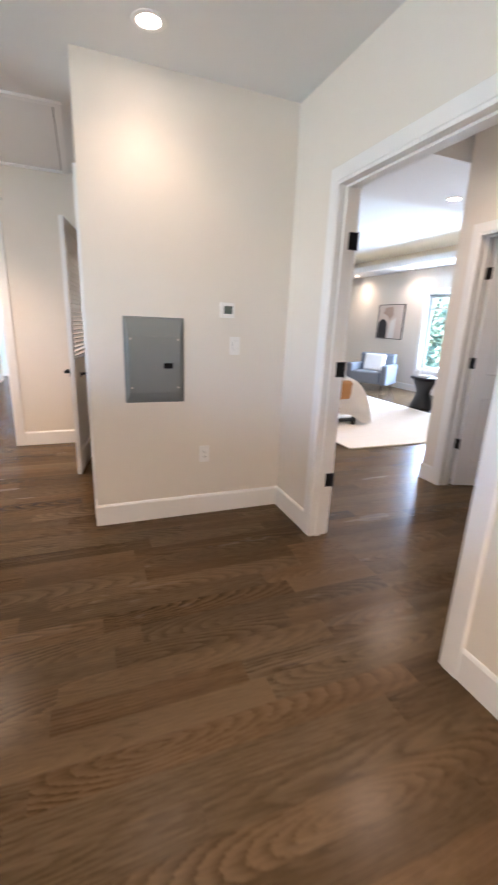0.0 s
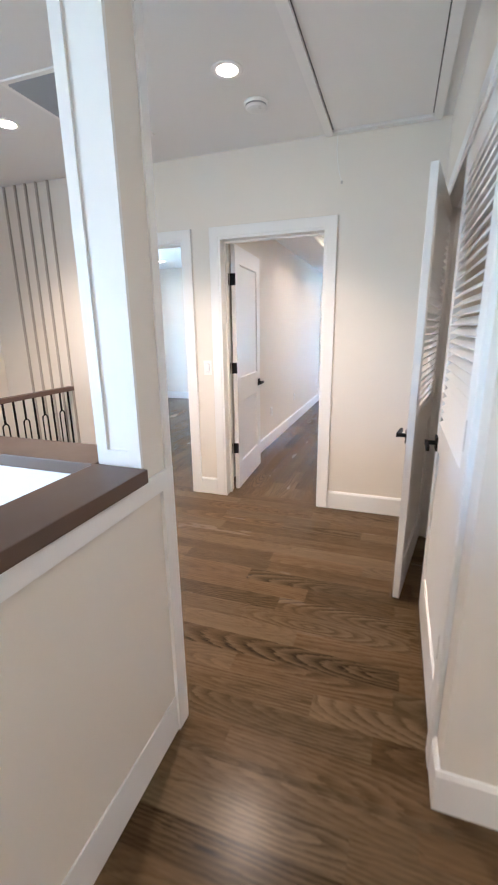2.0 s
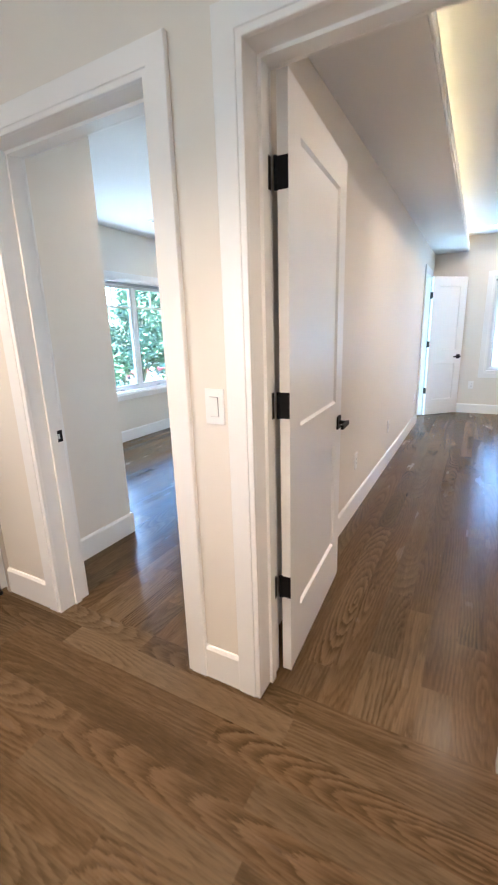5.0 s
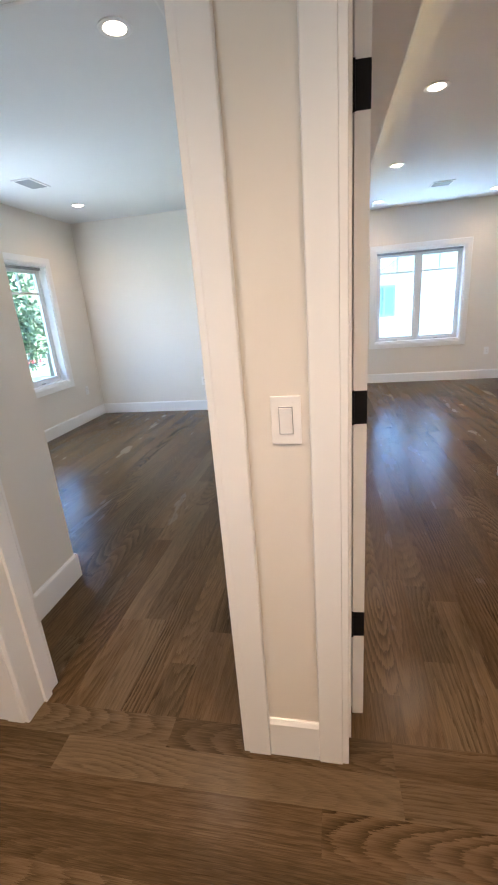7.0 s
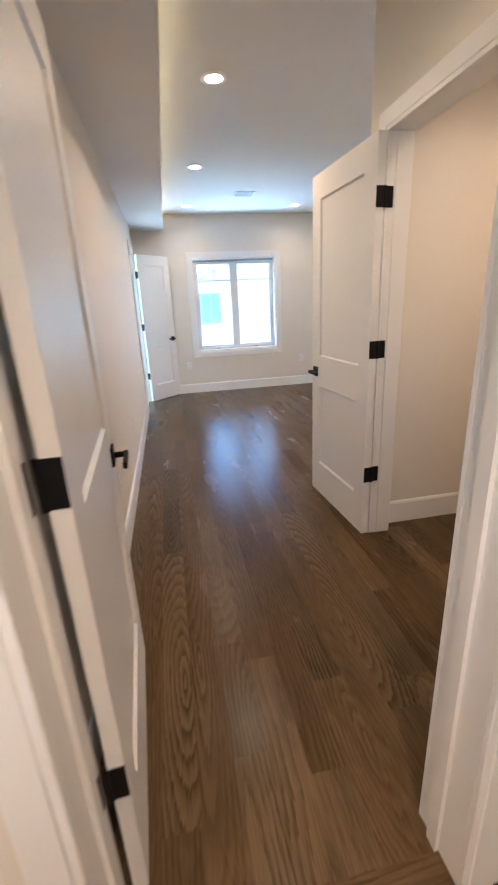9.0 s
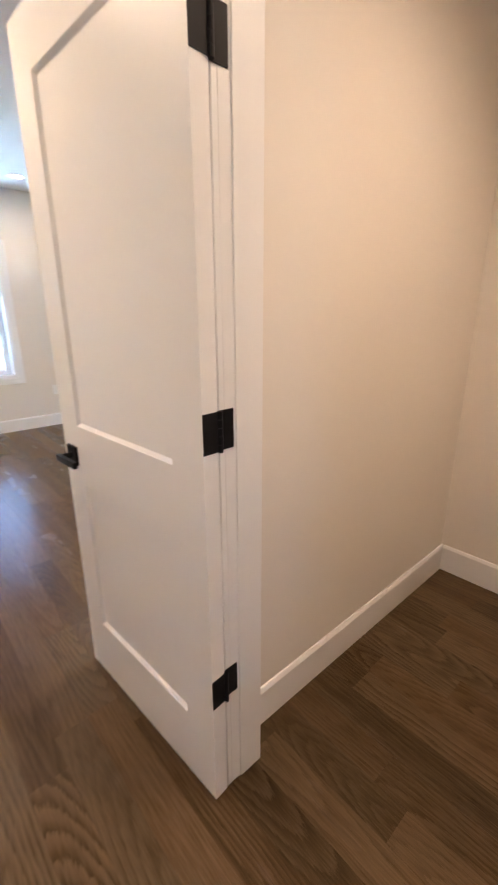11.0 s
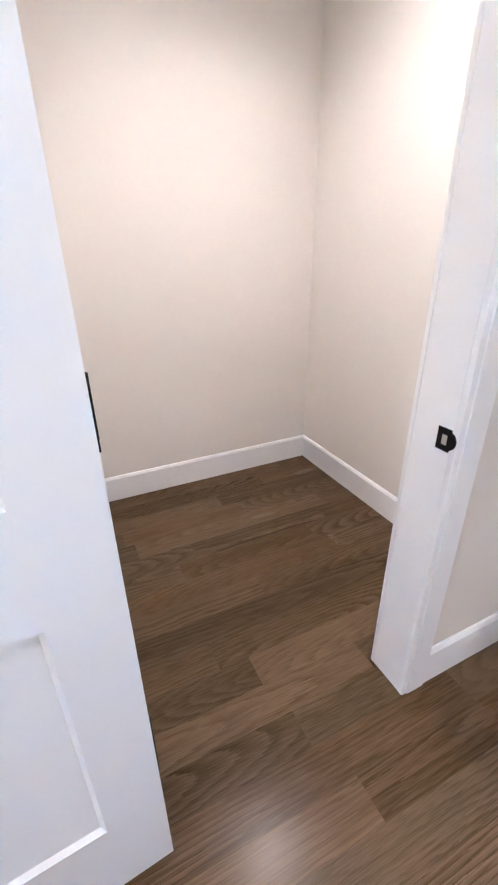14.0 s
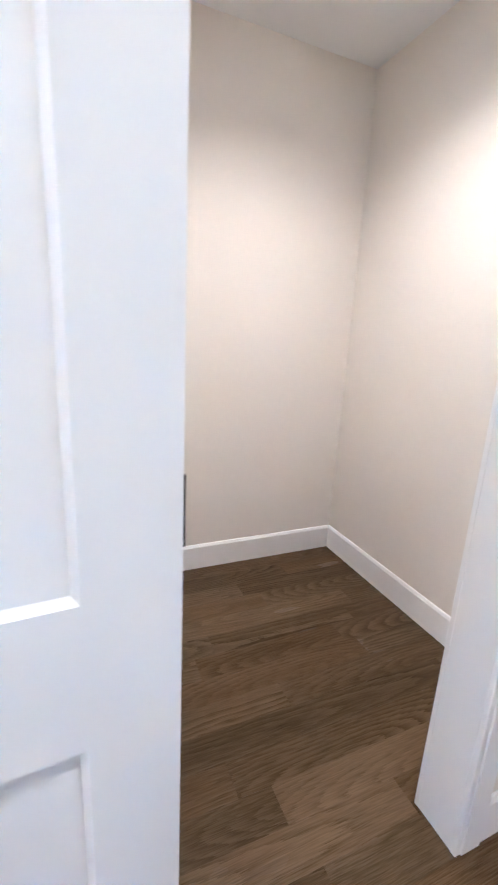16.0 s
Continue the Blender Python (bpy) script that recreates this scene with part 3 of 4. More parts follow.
# louvred pair on the service closet
def louvre_door(name, m, w, label):
    ob = thing(name, m, label, "door", "louvred closet doors")
    h, t, st, z0 = 2.028, 0.033, 0.075, 0.010
    for a, b in ((0, st), (w - st, w)):
        part("stile", boxes((a, b, 0, t, z0, z0 + h), r=0.002, seg=1), DOOR, ob)
    for a, b in ((z0, 0.20), (0.86, 0.98), (1.945, z0 + h)):
        part("rail", boxes((st, w - st, 0, t, a, b), r=0.0015, seg=1), DOOR, ob)
    part("panel", boxes((st - 0.003, w - st + 0.003, 0.011, t - 0.011, 0.195, 0.865)), DOOR, ob)
    n = 28
    for i in range(n):
        z = 0.98 + (i + 0.5) * (1.945 - 0.98) / n
        bm = boxes((st - 0.003, w - st + 0.003, -0.021, 0.021, -0.003, 0.003))
        part("slat", bm, DOOR, ob, at=pose(0, t / 2, z, 38, 0, 0))
    lever(ob, pose(w - 0.045, 0, 0.885, 0, 0, 180), -1)
    for z in (0.40, 1.10, 1.80):
        hg = part("hinge", boxes((-0.0025, 0, 0, t, z - 0.044, z + 0.044)), BLACK, ob, "black butt hinge")
        kn = bmesh.new()
        cyl(kn, (-0.003, -0.004, z - 0.045), (-0.003, -0.004, z + 0.045), 0.006, n=10)
        part("knuckle", kn, STEEL, hg)
    return ob


casing("casing_service_closet", Matrix.Translation((0.013, LV[1], 0)) @ pose(0, 0, 0, 0, 0, -90) @ Matrix.Diagonal((1, -1, 1, 1)), LV[1] - LV[0], DOOR_H)
jamb("jamb_service_closet", Matrix.Translation((0.013, LV[1], 0)) @ pose(0, 0, 0, 0, 0, -90), LV[1] - LV[0], 0.107, stop=0.05)
lw = (LV[1] - LV[0]) / 2 - 0.003
louvre_door("louvred_door", pose(0.006, LV[0] + 0.002, 0, 0, 0, 90) @ Matrix.Diagonal((1, -1, 1, 1)), lw, "white louvred closet door standing closed")
louvre_door("louvred_door", pose(0.006, LV[1] - 0.002, 0, 0, 0, -90 - 9.5), lw, "white louvred closet door standing ajar")

# baseboards
c = CW + 0.001
baseboard([
    ("x", HALL_N, -1, -3.06, A_DOOR[0] - c), ("x", HALL_N, -1, A_DOOR[1] + c, B_DOOR[0] - c), ("x", HALL_N, -1, B_DOOR[1] + c, 0.0),
    ("x", 0.013, -1, 0.0, XC - BB_T), ("y", 0.013, -1, 0.0132, LV[0] - c), ("y", 0.013, -1, LV[1] + c, HALL_N - BB_T),
    ("y", XC, -1, C_DOOR[1] + c, 0.013), ("y", XC, -1, -4.6, C_DOOR[0] - c), ("x", -4.6, 1, -0.85, XC - BB_T),
    ("y", BW, 1, 3.0, FAR_DOOR[0] - c), ("y", BW, 1, FAR_DOOR[1] + c, BN), ("y", BW, 1, ROOMS_S + BB_T, 3.0),
    ("x", BN, -1, BW + BB_T, BE - BB_T), ("y", BE, -1, 3.815 + BB_T, BN), ("x", 3.815, 1, -0.19 - BB_T, BE),
    ("y", -0.19, -1, CL_DOOR[1] + c, 3.815), ("y", -0.19, -1, ROOMS_S + BB_T, CL_DOOR[0] - c), ("x", ROOMS_S, 1, B_DOOR[1] + c, -0.19),
    ("x", 3.700, -1, -0.075, 1.348), ("y", 1.348, -1, ROOMS_S + BB_T, 3.700 - BB_T), ("x", ROOMS_S, 1, -0.075, 1.348),
    ("y", -0.075, 1, ROOMS_S + BB_T, CL_DOOR[0] - c),
    ("y", -2.935, 1, ROOMS_S, 2.91), ("x", 2.91, 1, AW + BB_T, -2.935 + BB_T), ("y", AW, 1, 2.91, AN), ("x", AN, -1, AW + BB_T, -1.745), ("y", -1.745, -1, ROOMS_S, AN - BB_T),
    ("y", 2.88, -1, C2[1] + c, 0.18), ("x", 0.18, 1, 2.88 - BB_T, CX), ("y", CX, -1, 0.18, CN), ("x", CN, -1, BE + 0.16, CX), ("y", BE + 0.16, 1, ROOMS_S, CN), ("y", 2.88, -1, CS, C2[0] - c),
])


# ---- windows ----
def window(name, m, w, z0, z1, depth, label):
    """Twin casement, local x along the wall from 0 to w, y outwards from the room face."""
    ob = thing(name, m, label, "window", kind="structure")
    g = 0.016
    part("reveal", boxes((0, g, 0, depth, z0, z1), (w - g, w, 0, depth, z0, z1), (g, w - g, 0, depth, z1 - g, z1), (g, w - g, 0, depth, z0, z0 + g)), TRIM, ob)
    f, ya, yb = 0.038, depth - 0.075, depth - 0.02
    a, b, c0, c1 = g, w - g, z0 + g, z1 - g
    part("window_frame", boxes((a, a + f, ya, yb, c0, c1), (b - f, b, ya, yb, c0, c1), (a + f, b - f, ya, yb, c0, c0 + f), (a + f, b - f, ya, yb, c1 - f, c1), (w / 2 - 0.03, w / 2 + 0.03, ya, yb, c0 + f, c1 - f), r=0.003, seg=1), VINYL, ob)
    part("blind_headrail", boxes((a + 0.005, b - 0.005, ya - 0.030, ya - 0.004, c1 - 0.030, c1 - 0.002), r=0.003), GRILLE, ob, "grey roller blind headrail")
    for p0, p1 in ((a + f, w / 2 - 0.03), (w / 2 + 0.03, b - f)):
        s = 0.028
        sash = part("sash", boxes((p0, p0 + s, ya + 0.008, yb - 0.008, c0 + f, c1 - f), (p1 - s, p1, ya + 0.008, yb - 0.008, c0 + f, c1 - f), (p0 + s, p1 - s, ya + 0.008, yb - 0.008, c0 + f, c0 + f + s), (p0 + s, p1 - s, ya + 0.008, yb - 0.008, c1 - f - s, c1 - f), r=0.002, seg=1), VINYL, ob)
        zb = c1 - f - 0.255
        pm = (p0 + p1) / 2
        part("muntin", boxes((p0 + s, p1 - s, ya + 0.014, yb - 0.014, zb - 0.013, zb + 0.013), (pm - 0.009, pm + 0.009, ya + 0.015, yb - 0.015, zb + 0.013, c1 - f - s)), VINYL, sash)
        pane = part("pane", boxes((p0 + s - 0.003, p1 - s + 0.003, ya + 0.026, ya + 0.030, c0 + f + s - 0.003, c1 - f - s + 0.003)), GLASS, sash)
        pane.visible_shadow = False
        part("crank", boxes((pm - 0.03, pm + 0.03, ya - 0.012, ya + 0.001, c0 + 0.006, c0 + 0.020), r=0.003), GRILLE, sash)
    return ob


window("window_bedroom", pose(BWIN[0], BN, 0), BWIN[1] - BWIN[0], BWIN[2], BWIN[3], 0.16, "white twin casement window with grilles in the upper lights")
casing("casing_bedroom_window", Matrix.Translation((BWIN[1], BN, 0)) @ pose(0, 0, 0, 0, 0, 180), BWIN[1] - BWIN[0], BWIN[3], frame_window=True, sill=BWIN[2])
window("window_corner_room", pose(AW, AWIN[0], 0, 0, 0, 90), AWIN[1] - AWIN[0], AWIN[2], AWIN[3], 0.16, "white twin casement window looking out on trees")
casing("casing_corner_room_window", Matrix.Translation((AW, AWIN[1], 0)) @ pose(0, 0, 0, 0, 0, -90), AWIN[1] - AWIN[0], AWIN[3], frame_window=True, sill=AWIN[2])
window("window_furnished_room", Matrix.Translation((CX, CWIN[1], 0)) @ pose(0, 0, 0, 0, 0, -90), CWIN[1] - CWIN[0], CWIN[2], CWIN[3], 0.16, "white twin casement window in the furnished bedroom")
casing("casing_furnished_room_window", pose(CX, CWIN[0], 0, 0, 0, 90), CWIN[1] - CWIN[0], CWIN[3], frame_window=True, sill=CWIN[2])


# ---- downlights: seen ones and lamps added out of view ----
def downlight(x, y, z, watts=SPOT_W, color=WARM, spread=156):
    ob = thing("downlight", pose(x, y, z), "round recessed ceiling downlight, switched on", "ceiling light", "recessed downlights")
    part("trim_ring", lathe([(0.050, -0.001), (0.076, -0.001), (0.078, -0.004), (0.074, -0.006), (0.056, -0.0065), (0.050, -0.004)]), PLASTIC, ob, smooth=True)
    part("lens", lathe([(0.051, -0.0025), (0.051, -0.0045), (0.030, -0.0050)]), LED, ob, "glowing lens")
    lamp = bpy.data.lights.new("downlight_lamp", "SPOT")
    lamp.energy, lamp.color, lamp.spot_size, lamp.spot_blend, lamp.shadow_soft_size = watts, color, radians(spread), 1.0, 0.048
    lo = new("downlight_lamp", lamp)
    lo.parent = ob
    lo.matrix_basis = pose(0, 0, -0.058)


# The last two are added out of sight to brighten hall and stairwell.
for x, y, k, spread in ((-1.075, 1.215, 1.9, 114), (0.355, -0.325, 0.17, 132), (-2.52, 1.245, 1.9, 122), (0.2, -4.0, 2.9, 156), (-2.4, -2.4, 0.75, 150)):
    downlight(x, y, CEIL_Z, SPOT_W * k, spread=spread)
for x in (-0.84, 0.65):
    for y, k in ((4.54, 0.62), (6.18, 0.50), (7.82, 0.22)):
        downlight(x, y, 2.60, SPOT_W * k)
downlight(-0.84, 2.90, 2.60, SPOT_W * 0.2)
for p in ((-2.46, 3.36), (-4.27, 5.98), (-2.4, 5.98)):
    downlight(*p, 2.585, SPOT_W * 0.28)
downlight(0.45, 2.95, 2.60, SPOT_W * 0.74, spread=142)
# Unseen lamp added in the service closet to warm the ajar louvred leaf.
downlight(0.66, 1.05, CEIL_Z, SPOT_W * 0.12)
# Added fixture, never in view, that lifts the furnished bedroom's entry.
downlight(2.1, -0.6, 2.86, SPOT_W * 0.7)
for x, y, k in ((3.54, 0.97, 1.2), (6.6, 5.0, 0.4), (6.6, 6.9, 0.4), (2.2, 5.0, 1.2)):
    downlight(x, y, 2.61, SPOT_W * k)


# ---- stairwell half wall, column, rail ----
HW = boxes((-0.965, -0.847, -4.6, 0.043, 0.0, 0.985), (-3.06, -0.965, -0.075, 0.043, 0.0, 0.985))
structure("half_wall", HW, PAINT, "cream painted half wall round the stairwell", "half wall")
trim_hw = thing("half_wall_trim", pose(0, 0, 0), "white painted panel trim on the half wall", "trim", kind="structure")
part("top_rail", boxes((-0.847, -0.835, -4.6, -0.012, 0.925, 0.985)), TRIM, trim_hw)
part("end_stile", boxes((-0.847, -0.835, -0.012, 0.052, 0.0, 0.985)), TRIM, trim_hw)
part("base_rail", boxes((-0.847, -0.841, -4.6, -0.012, 0.0, 0.15), r=0.003, seg=1), TRIM, trim_hw)
part("north_rail", boxes((-3.06, -0.847, 0.043, 0.052, 0.895, 0.985), (-3.06, -0.847, 0.043, 0.054, 0.0, 0.15), r=0.002, seg=1), TRIM, trim_hw)
part("inner_rail", boxes((-3.06, -0.965, -0.087, -0.075, 0.84, 0.985), (-0.977, -0.965, -4.6, -0.087, 0.84, 0.985), r=0.002, seg=1), TRIM, trim_hw)

cap = boxes((-1.00, -0.822, -4.6, -0.104, 0.985, 1.025), (-3.06, -1.00, -0.11, 0.072, 0.985, 1.025))
tagged(part("half_wall_cap", rounded(cap, 0.004), RAILWOOD), "dark brown stained wood cap on the half wall", "cap rail", kind="structure")
col = thing("column", pose(0, 0, 0), "white panelled square column rising from the half wall", "column", kind="structure")
x0, x1, y0, y1, zb, zt = -0.985, -0.843, -0.100, 0.046, 1.025, 2.415
part("shaft", boxes((x0 + 0.008, x1, y0 + 0.008, y1, zb - 0.04, CEIL_Z)), PAINT, col)
w = 0.034
part("south_frame", boxes((x0, x0 + w, y0 - 0.003, y0 + 0.008, zb, zt), (x1 - w - 0.006, x1, y0 - 0.003, y0 + 0.008, zb, zt), (x0 + w, x1 - w - 0.006, y0 - 0.003, y0 + 0.008, zb, zb + 0.045), (x0 + w, x1 - w - 0.006, y0 - 0.003, y0 + 0.008, zt - 0.045, zt)), TRIM, col)
part("south_panel", boxes((x0 + w, x1 - w - 0.006, y0 + 0.004, y0 + 0.0085, zb + 0.045, zt - 0.045)), TRIM, col)
part("north_trim", boxes((x1, x1 + 0.007, y1 - 0.030, y1 + 0.006, zb - 0.04, zt)), TRIM, col)
part("capital", boxes((x0 - 0.012, x1 + 0.012, y0 - 0.014, y1 + 0.012, zt, zt + 0.018), (x0 - 0.030, x1 + 0.030, y0 - 0.032, y1 + 0.030, zt + 0.018, zt + 0.052), r=0.004), TRIM, col)
part("collar", boxes((x1, x1 + 0.009, y0 + 0.006, y1 + 0.006, zt - 0.072, zt - 0.052), r=0.002, seg=1), TRIM, col)
structure("header_beam", boxes((SW, x1 + 0.004, y0 - 0.010, y1 + 0.002, zt + 0.052, CEIL_Z)), TRIM, "white painted header beam above the stair opening", "beam")

rail = thing("stair_railing", pose(-3.058, 0, 0), "dark wood handrail on black iron balusters", "railing", kind="")
part("handrail", boxes((-0.030, 0.030, 0.072, HALL_N - 0.002, 0.865, 0.905), r=0.006), RAILWOOD, rail, "dark brown wooden handrail")
for i in range(20):
    y = 2.034 - i * 0.0995
    if y < 0.12:
        break
    bm = bmesh.new()
    k = i % 4
    if k in (1, 3):
        box(bm, -0.006, 0.006, y - 0.006, y + 0.006, 0.0, 0.175)
        box(bm, -0.006, 0.006, y - 0.006, y + 0.006, 0.70, 0.868)
        rr = 0.028
        pts = []
        for a in range(0, 13):
            th = math.pi * a / 12
            pts.append((y + rr * math.cos(th), 0.672 + rr * math.sin(th)))
        for a in range(0, 13):
            th = math.pi + math.pi * a / 12
            pts.append((y + rr * math.cos(th), 0.203 + rr * math.sin(th)))
        for p, q in zip(pts, pts[1:] + pts[:1]):
            cyl(bm, (0, *p), (0, *q), 0.0062, n=6)
    else:
        box(bm, -0.006, 0.006, y - 0.006, y + 0.006, 0.0, 0.868)
    b = part("baluster", bm, IRON, rail)
    part("shoe", boxes((-0.014, 0.014, y - 0.014, y + 0.014, 0.001, 0.022), (-0.010, 0.010, y - 0.010, y + 0.010, 0.022, 0.034), r=0.003, seg=1), IRON, b)

# slats on the stairwell wall; their taupe stands for the shadow lines beside them
slats = thing("wall_slats", pose(0, 0, 0), "slim vertical battens on the cream stairwell wall, shadow lines put into their taupe colour", "wall slats")
for i, x in enumerate((-3.037, -3.16, -3.275, -3.39, -3.515)):
    part("slat", boxes((x - 0.008, x + 0.008, HALL_N - 0.020, HALL_N, -2.9, CEIL_Z), r=0.0015, seg=1), BATTEN_SHADE, slats)

# ---- hall fixtures ----
# electrical panel
ep = thing("electrical_panel", pose(0.400, 0.013, 1.078), "grey steel electrical panel set flush in the wall", "electrical panel")
part("cover", boxes((-0.184, 0.184, -0.006, 0.0, -0.262, 0.262), r=0.002, seg=1), PANEL_GREY, ep)
bm = bmesh.new()
rim = [[bm.verts.new((x, y, z)) for x, z in ((-w, lo), (w, lo), (w, hi), (-w, hi))] for y, w, lo, hi in ((-0.006, 0.174, -0.252, 0.252), (-0.009, 0.172, -0.250, 0.250), (-0.022, 0.158, -0.200, 0.152))]
for p, q in zip(rim, rim[1:]):
    for i in range(4):
        bm.faces.new((p[i], p[(i + 1) % 4], q[(i + 1) % 4], q[i]))
bm.faces.new(rim[0][::-1]), bm.faces.new(rim[2])
part("raised_frame", bm, PANEL_GREY, ep)
d = part("door", boxes((-0.150, 0.150, -0.0265, -0.022, -0.192, 0.144), r=0.002), PANEL_GREY, ep)
part("latch", boxes((0.052, 0.108, -0.033, -0.0265, -0.045, -0.012), r=0.003), BLACK, d, "black door latch")
for x in (-0.144, 0.144):
    for z in (-0.165, 0.132):
        bm = bmesh.new()
        cyl(bm, (x, -0.0260, z), (x, -0.0300, z), 0.0065, n=12)
        part("screw", bm, STEEL, ep)


def wall_plate(name, m, label, cat, kindof):
    """Local: x across, y towards the viewer negative, centred."""
    ob = thing(name, m, label, cat, "wall plates")
    part("plate", boxes((-0.0355, 0.0355, -0.006, 0.0, -0.058, 0.058), r=0.0025), PLASTIC, ob)
    if kindof == "switch":
        fr = part("rocker_frame", boxes((-0.0175, 0.0175, -0.0072, -0.006, -0.034, 0.034)), PLASTIC, ob)
        bm = boxes((-0.0150, 0.0150, -0.0042, 0.0, -0.0315, 0.0315), r=0.001, seg=1)
        part("rocker", bm, PLASTIC, fr, at=pose(0, -0.0085, 0, 4, 0, 0))
        # Grey sheet drawn for the shaded seam round the rocker.
        part("gap", boxes((-0.0165, 0.0165, -0.0075, -0.0072, -0.033, 0.033)), GRILLE, fr)
    else:
        f = part("receptacle", boxes((-0.0165, 0.0165, -0.0085, -0.006, -0.034, 0.034), r=0.001, seg=1), PLASTIC, ob)
        # Slots are flat dark chips, coloured like shaded holes.
        for z in (-0.018, 0.018):
            part("slots", boxes((-0.0075, -0.0055, -0.0089, -0.0085, z - 0.004, z + 0.005), (0.0055, 0.0075, -0.0089, -0.0085, z - 0.004, z + 0.005), (-0.002, 0.002, -0.0089, -0.0085, z - 0.011, z - 0.007)), SLOT_SHADE, f)
    for z in (-0.048, 0.048):
        bm = bmesh.new()
        cyl(bm, (0, -0.0055, z), (0, -0.0066, z), 0.003, n=10)
        part("screw", bm, PLASTIC, ob)
    return ob


th = thing("thermostat", pose(0.866, 0.013, 1.401), "small white wall thermostat with grey display", "thermostat")
part("case", boxes((-0.047, 0.047, -0.022, 0.0, -0.047, 0.047), r=0.005), PLASTIC, th)
part("display", boxes((-0.026, 0.030, -0.0232, -0.0218, -0.022, 0.026)), LCD, th, "dark display")
wall_plate("light_switch", pose(0.926, 0.013, 1.179), "white rocker light switch beside the electrical panel", "switch", "switch")
wall_plate("power_outlet", pose(0.725, 0.013, 0.444), "white power outlet low on the hall wall", "outlet", "outlet")
wall_plate("light_switch", pose(-1.646, HALL_N, 1.096), "white rocker light switch between the two bedroom doors", "switch", "switch")
wall_plate("light_switch", pose(-0.19, 2.655, 1.14, 0, 0, -90), "white rocker light switch beside the closet door", "switch", "switch")
for x in (0.889, -0.97):
    wall_plate("power_outlet", pose(x, BN, 0.44), "white power outlet below the bedroom window", "outlet", "outlet")
for y in (3.877, 5.106, 6.965):
    wall_plate("power_outlet", pose(BW, y, 0.40, 0, 0, 90), "white power outlet on the long bedroom wall", "outlet", "outlet")
wall_plate("power_outlet", pose(-3.273, AN, 0.42), "white power outlet on the corner bedroom wall", "outlet", "outlet")
wall_plate("power_outlet", pose(AW, 6.42, 0.42, 0, 0, 90), "white power outlet beside the corner bedroom window", "outlet", "outlet")
wall_plate("light_switch", pose(-2.935, 2.42, 1.13, 0, 0, 90), "white rocker light switch inside the corner bedroom", "switch", "switch")

# attic hatch
ah = thing("attic_hatch", pose(0, 0, 0), "white attic hatch with moulded frame in the hall ceiling", "ceiling hatch", kind="structure")
hx0, hx1, hy0, hy1 = -0.735, -0.045, 0.66, 2.085
f = 0.05
z = CEIL_Z
part("frame", boxes((hx0, hx0 + f, hy0, hy1, z - 0.018, z), (hx1 - f, hx1, hy0, hy1, z - 0.018, z), (hx0 + f, hx1 - f, hy0, hy0 + f, z - 0.018, z), (hx0 + f, hx1 - f, hy1 - f, hy1, z - 0.018, z), r=0.003), TRIM, ah)
part("panel", boxes((hx0 + f + 0.006, hx1 - f - 0.006, hy0 + f + 0.006, hy1 - f - 0.006, z - 0.006, z)), CEIL, ah)
# Dark sheet gives the shaded seam round the hatch panel.
part("gap", boxes((hx0 + f, hx1 - f, hy0 + f, hy1 - f, z - 0.002, z)), SLOT_SHADE, ah)
cord = thing("pull_cord", pose(-0.655, 2.06, 0), "thin white hatch pull cord with a small ring", "cord")
cu = bmesh.new()
pts = [(0, 0, z - 0.018), (-0.004, 0.004, z - 0.10), (0.004, 0.006, z - 0.18), (0.020, 0.004, z - 0.25), (0.036, 0.0, z - 0.29)]
for p, q in zip(pts, pts[1:]):
    cyl(cu, p, q, 0.0022, n=6)
part("cord", cu, PLASTIC, cord)
part("ring", cyl(bmesh.new(), (0.036, 0, z - 0.305), (0.036, 0, z - 0.288), 0.006, n=10), STEEL, cord)

# smoke detector
sd = thing("smoke_detector", pose(-1.04, 1.552, CEIL_Z), "round white smoke detector on the hall ceiling", "smoke detector")
part("base", lathe([(0.066, 0.0), (0.068, -0.006), (0.064, -0.012)]), PLASTIC, sd, smooth=True)
part("head", lathe([(0.058, -0.012), (0.058, -0.026), (0.050, -0.034), (0.030, -0.037)]), PLASTIC, sd)
# Grey band painted for the shade in the detector's openings.
part("slots", lathe([(0.0585, -0.015), (0.0585, -0.022)]), GRILLE, sd)


def grille(name, x0, x1, y0, y1, z, label, n, frame_w=0.03, along="x", tilt=-38):
    ob = thing(name, pose(0, 0, 0), label, "air vent")
    part("frame", boxes((x0, x0 + frame_w, y0, y1, z - 0.010, z), (x1 - frame_w, x1, y0, y1, z - 0.010, z), (x0 + frame_w, x1 - frame_w, y0, y0 + frame_w, z - 0.010, z), (x0 + frame_w, x1 - frame_w, y1 - frame_w, y1, z - 0.010, z), r=0.002, seg=1), PLASTIC, ob)
    # Near-black sheet in place of the shaded duct behind the slats.
    part("backing", boxes((x0 + frame_w, x1 - frame_w, y0 + frame_w, y1 - frame_w, z - 0.0012, z)), SLOT_SHADE, ob)
    a, b = (y0, y1) if along == "x" else (x0, x1)
    for i in range(n):
        s = a + frame_w + (i + 0.5) * (b - a - 2 * frame_w) / n
        bm = boxes((0, x1 - x0 - 2 * frame_w, -0.0088, 0.0088, -0.0006, 0.0006) if along == "x" else (-0.0088, 0.0088, 0, y1 - y0 - 2 * frame_w, -0.0006, 0.0006))
        part("slat", bm, GRILLE, ob, at=pose(x0 + frame_w, s, z - 0.009, tilt, 0, 0) if along == "x" else pose(s, y0 + frame_w, z - 0.009, 0, tilt, 0))
    return ob


grille("return_grille", -2.185, -1.765, 0.895, 1.685, CEIL_Z, "large white return air grille in the hall ceiling", 40)
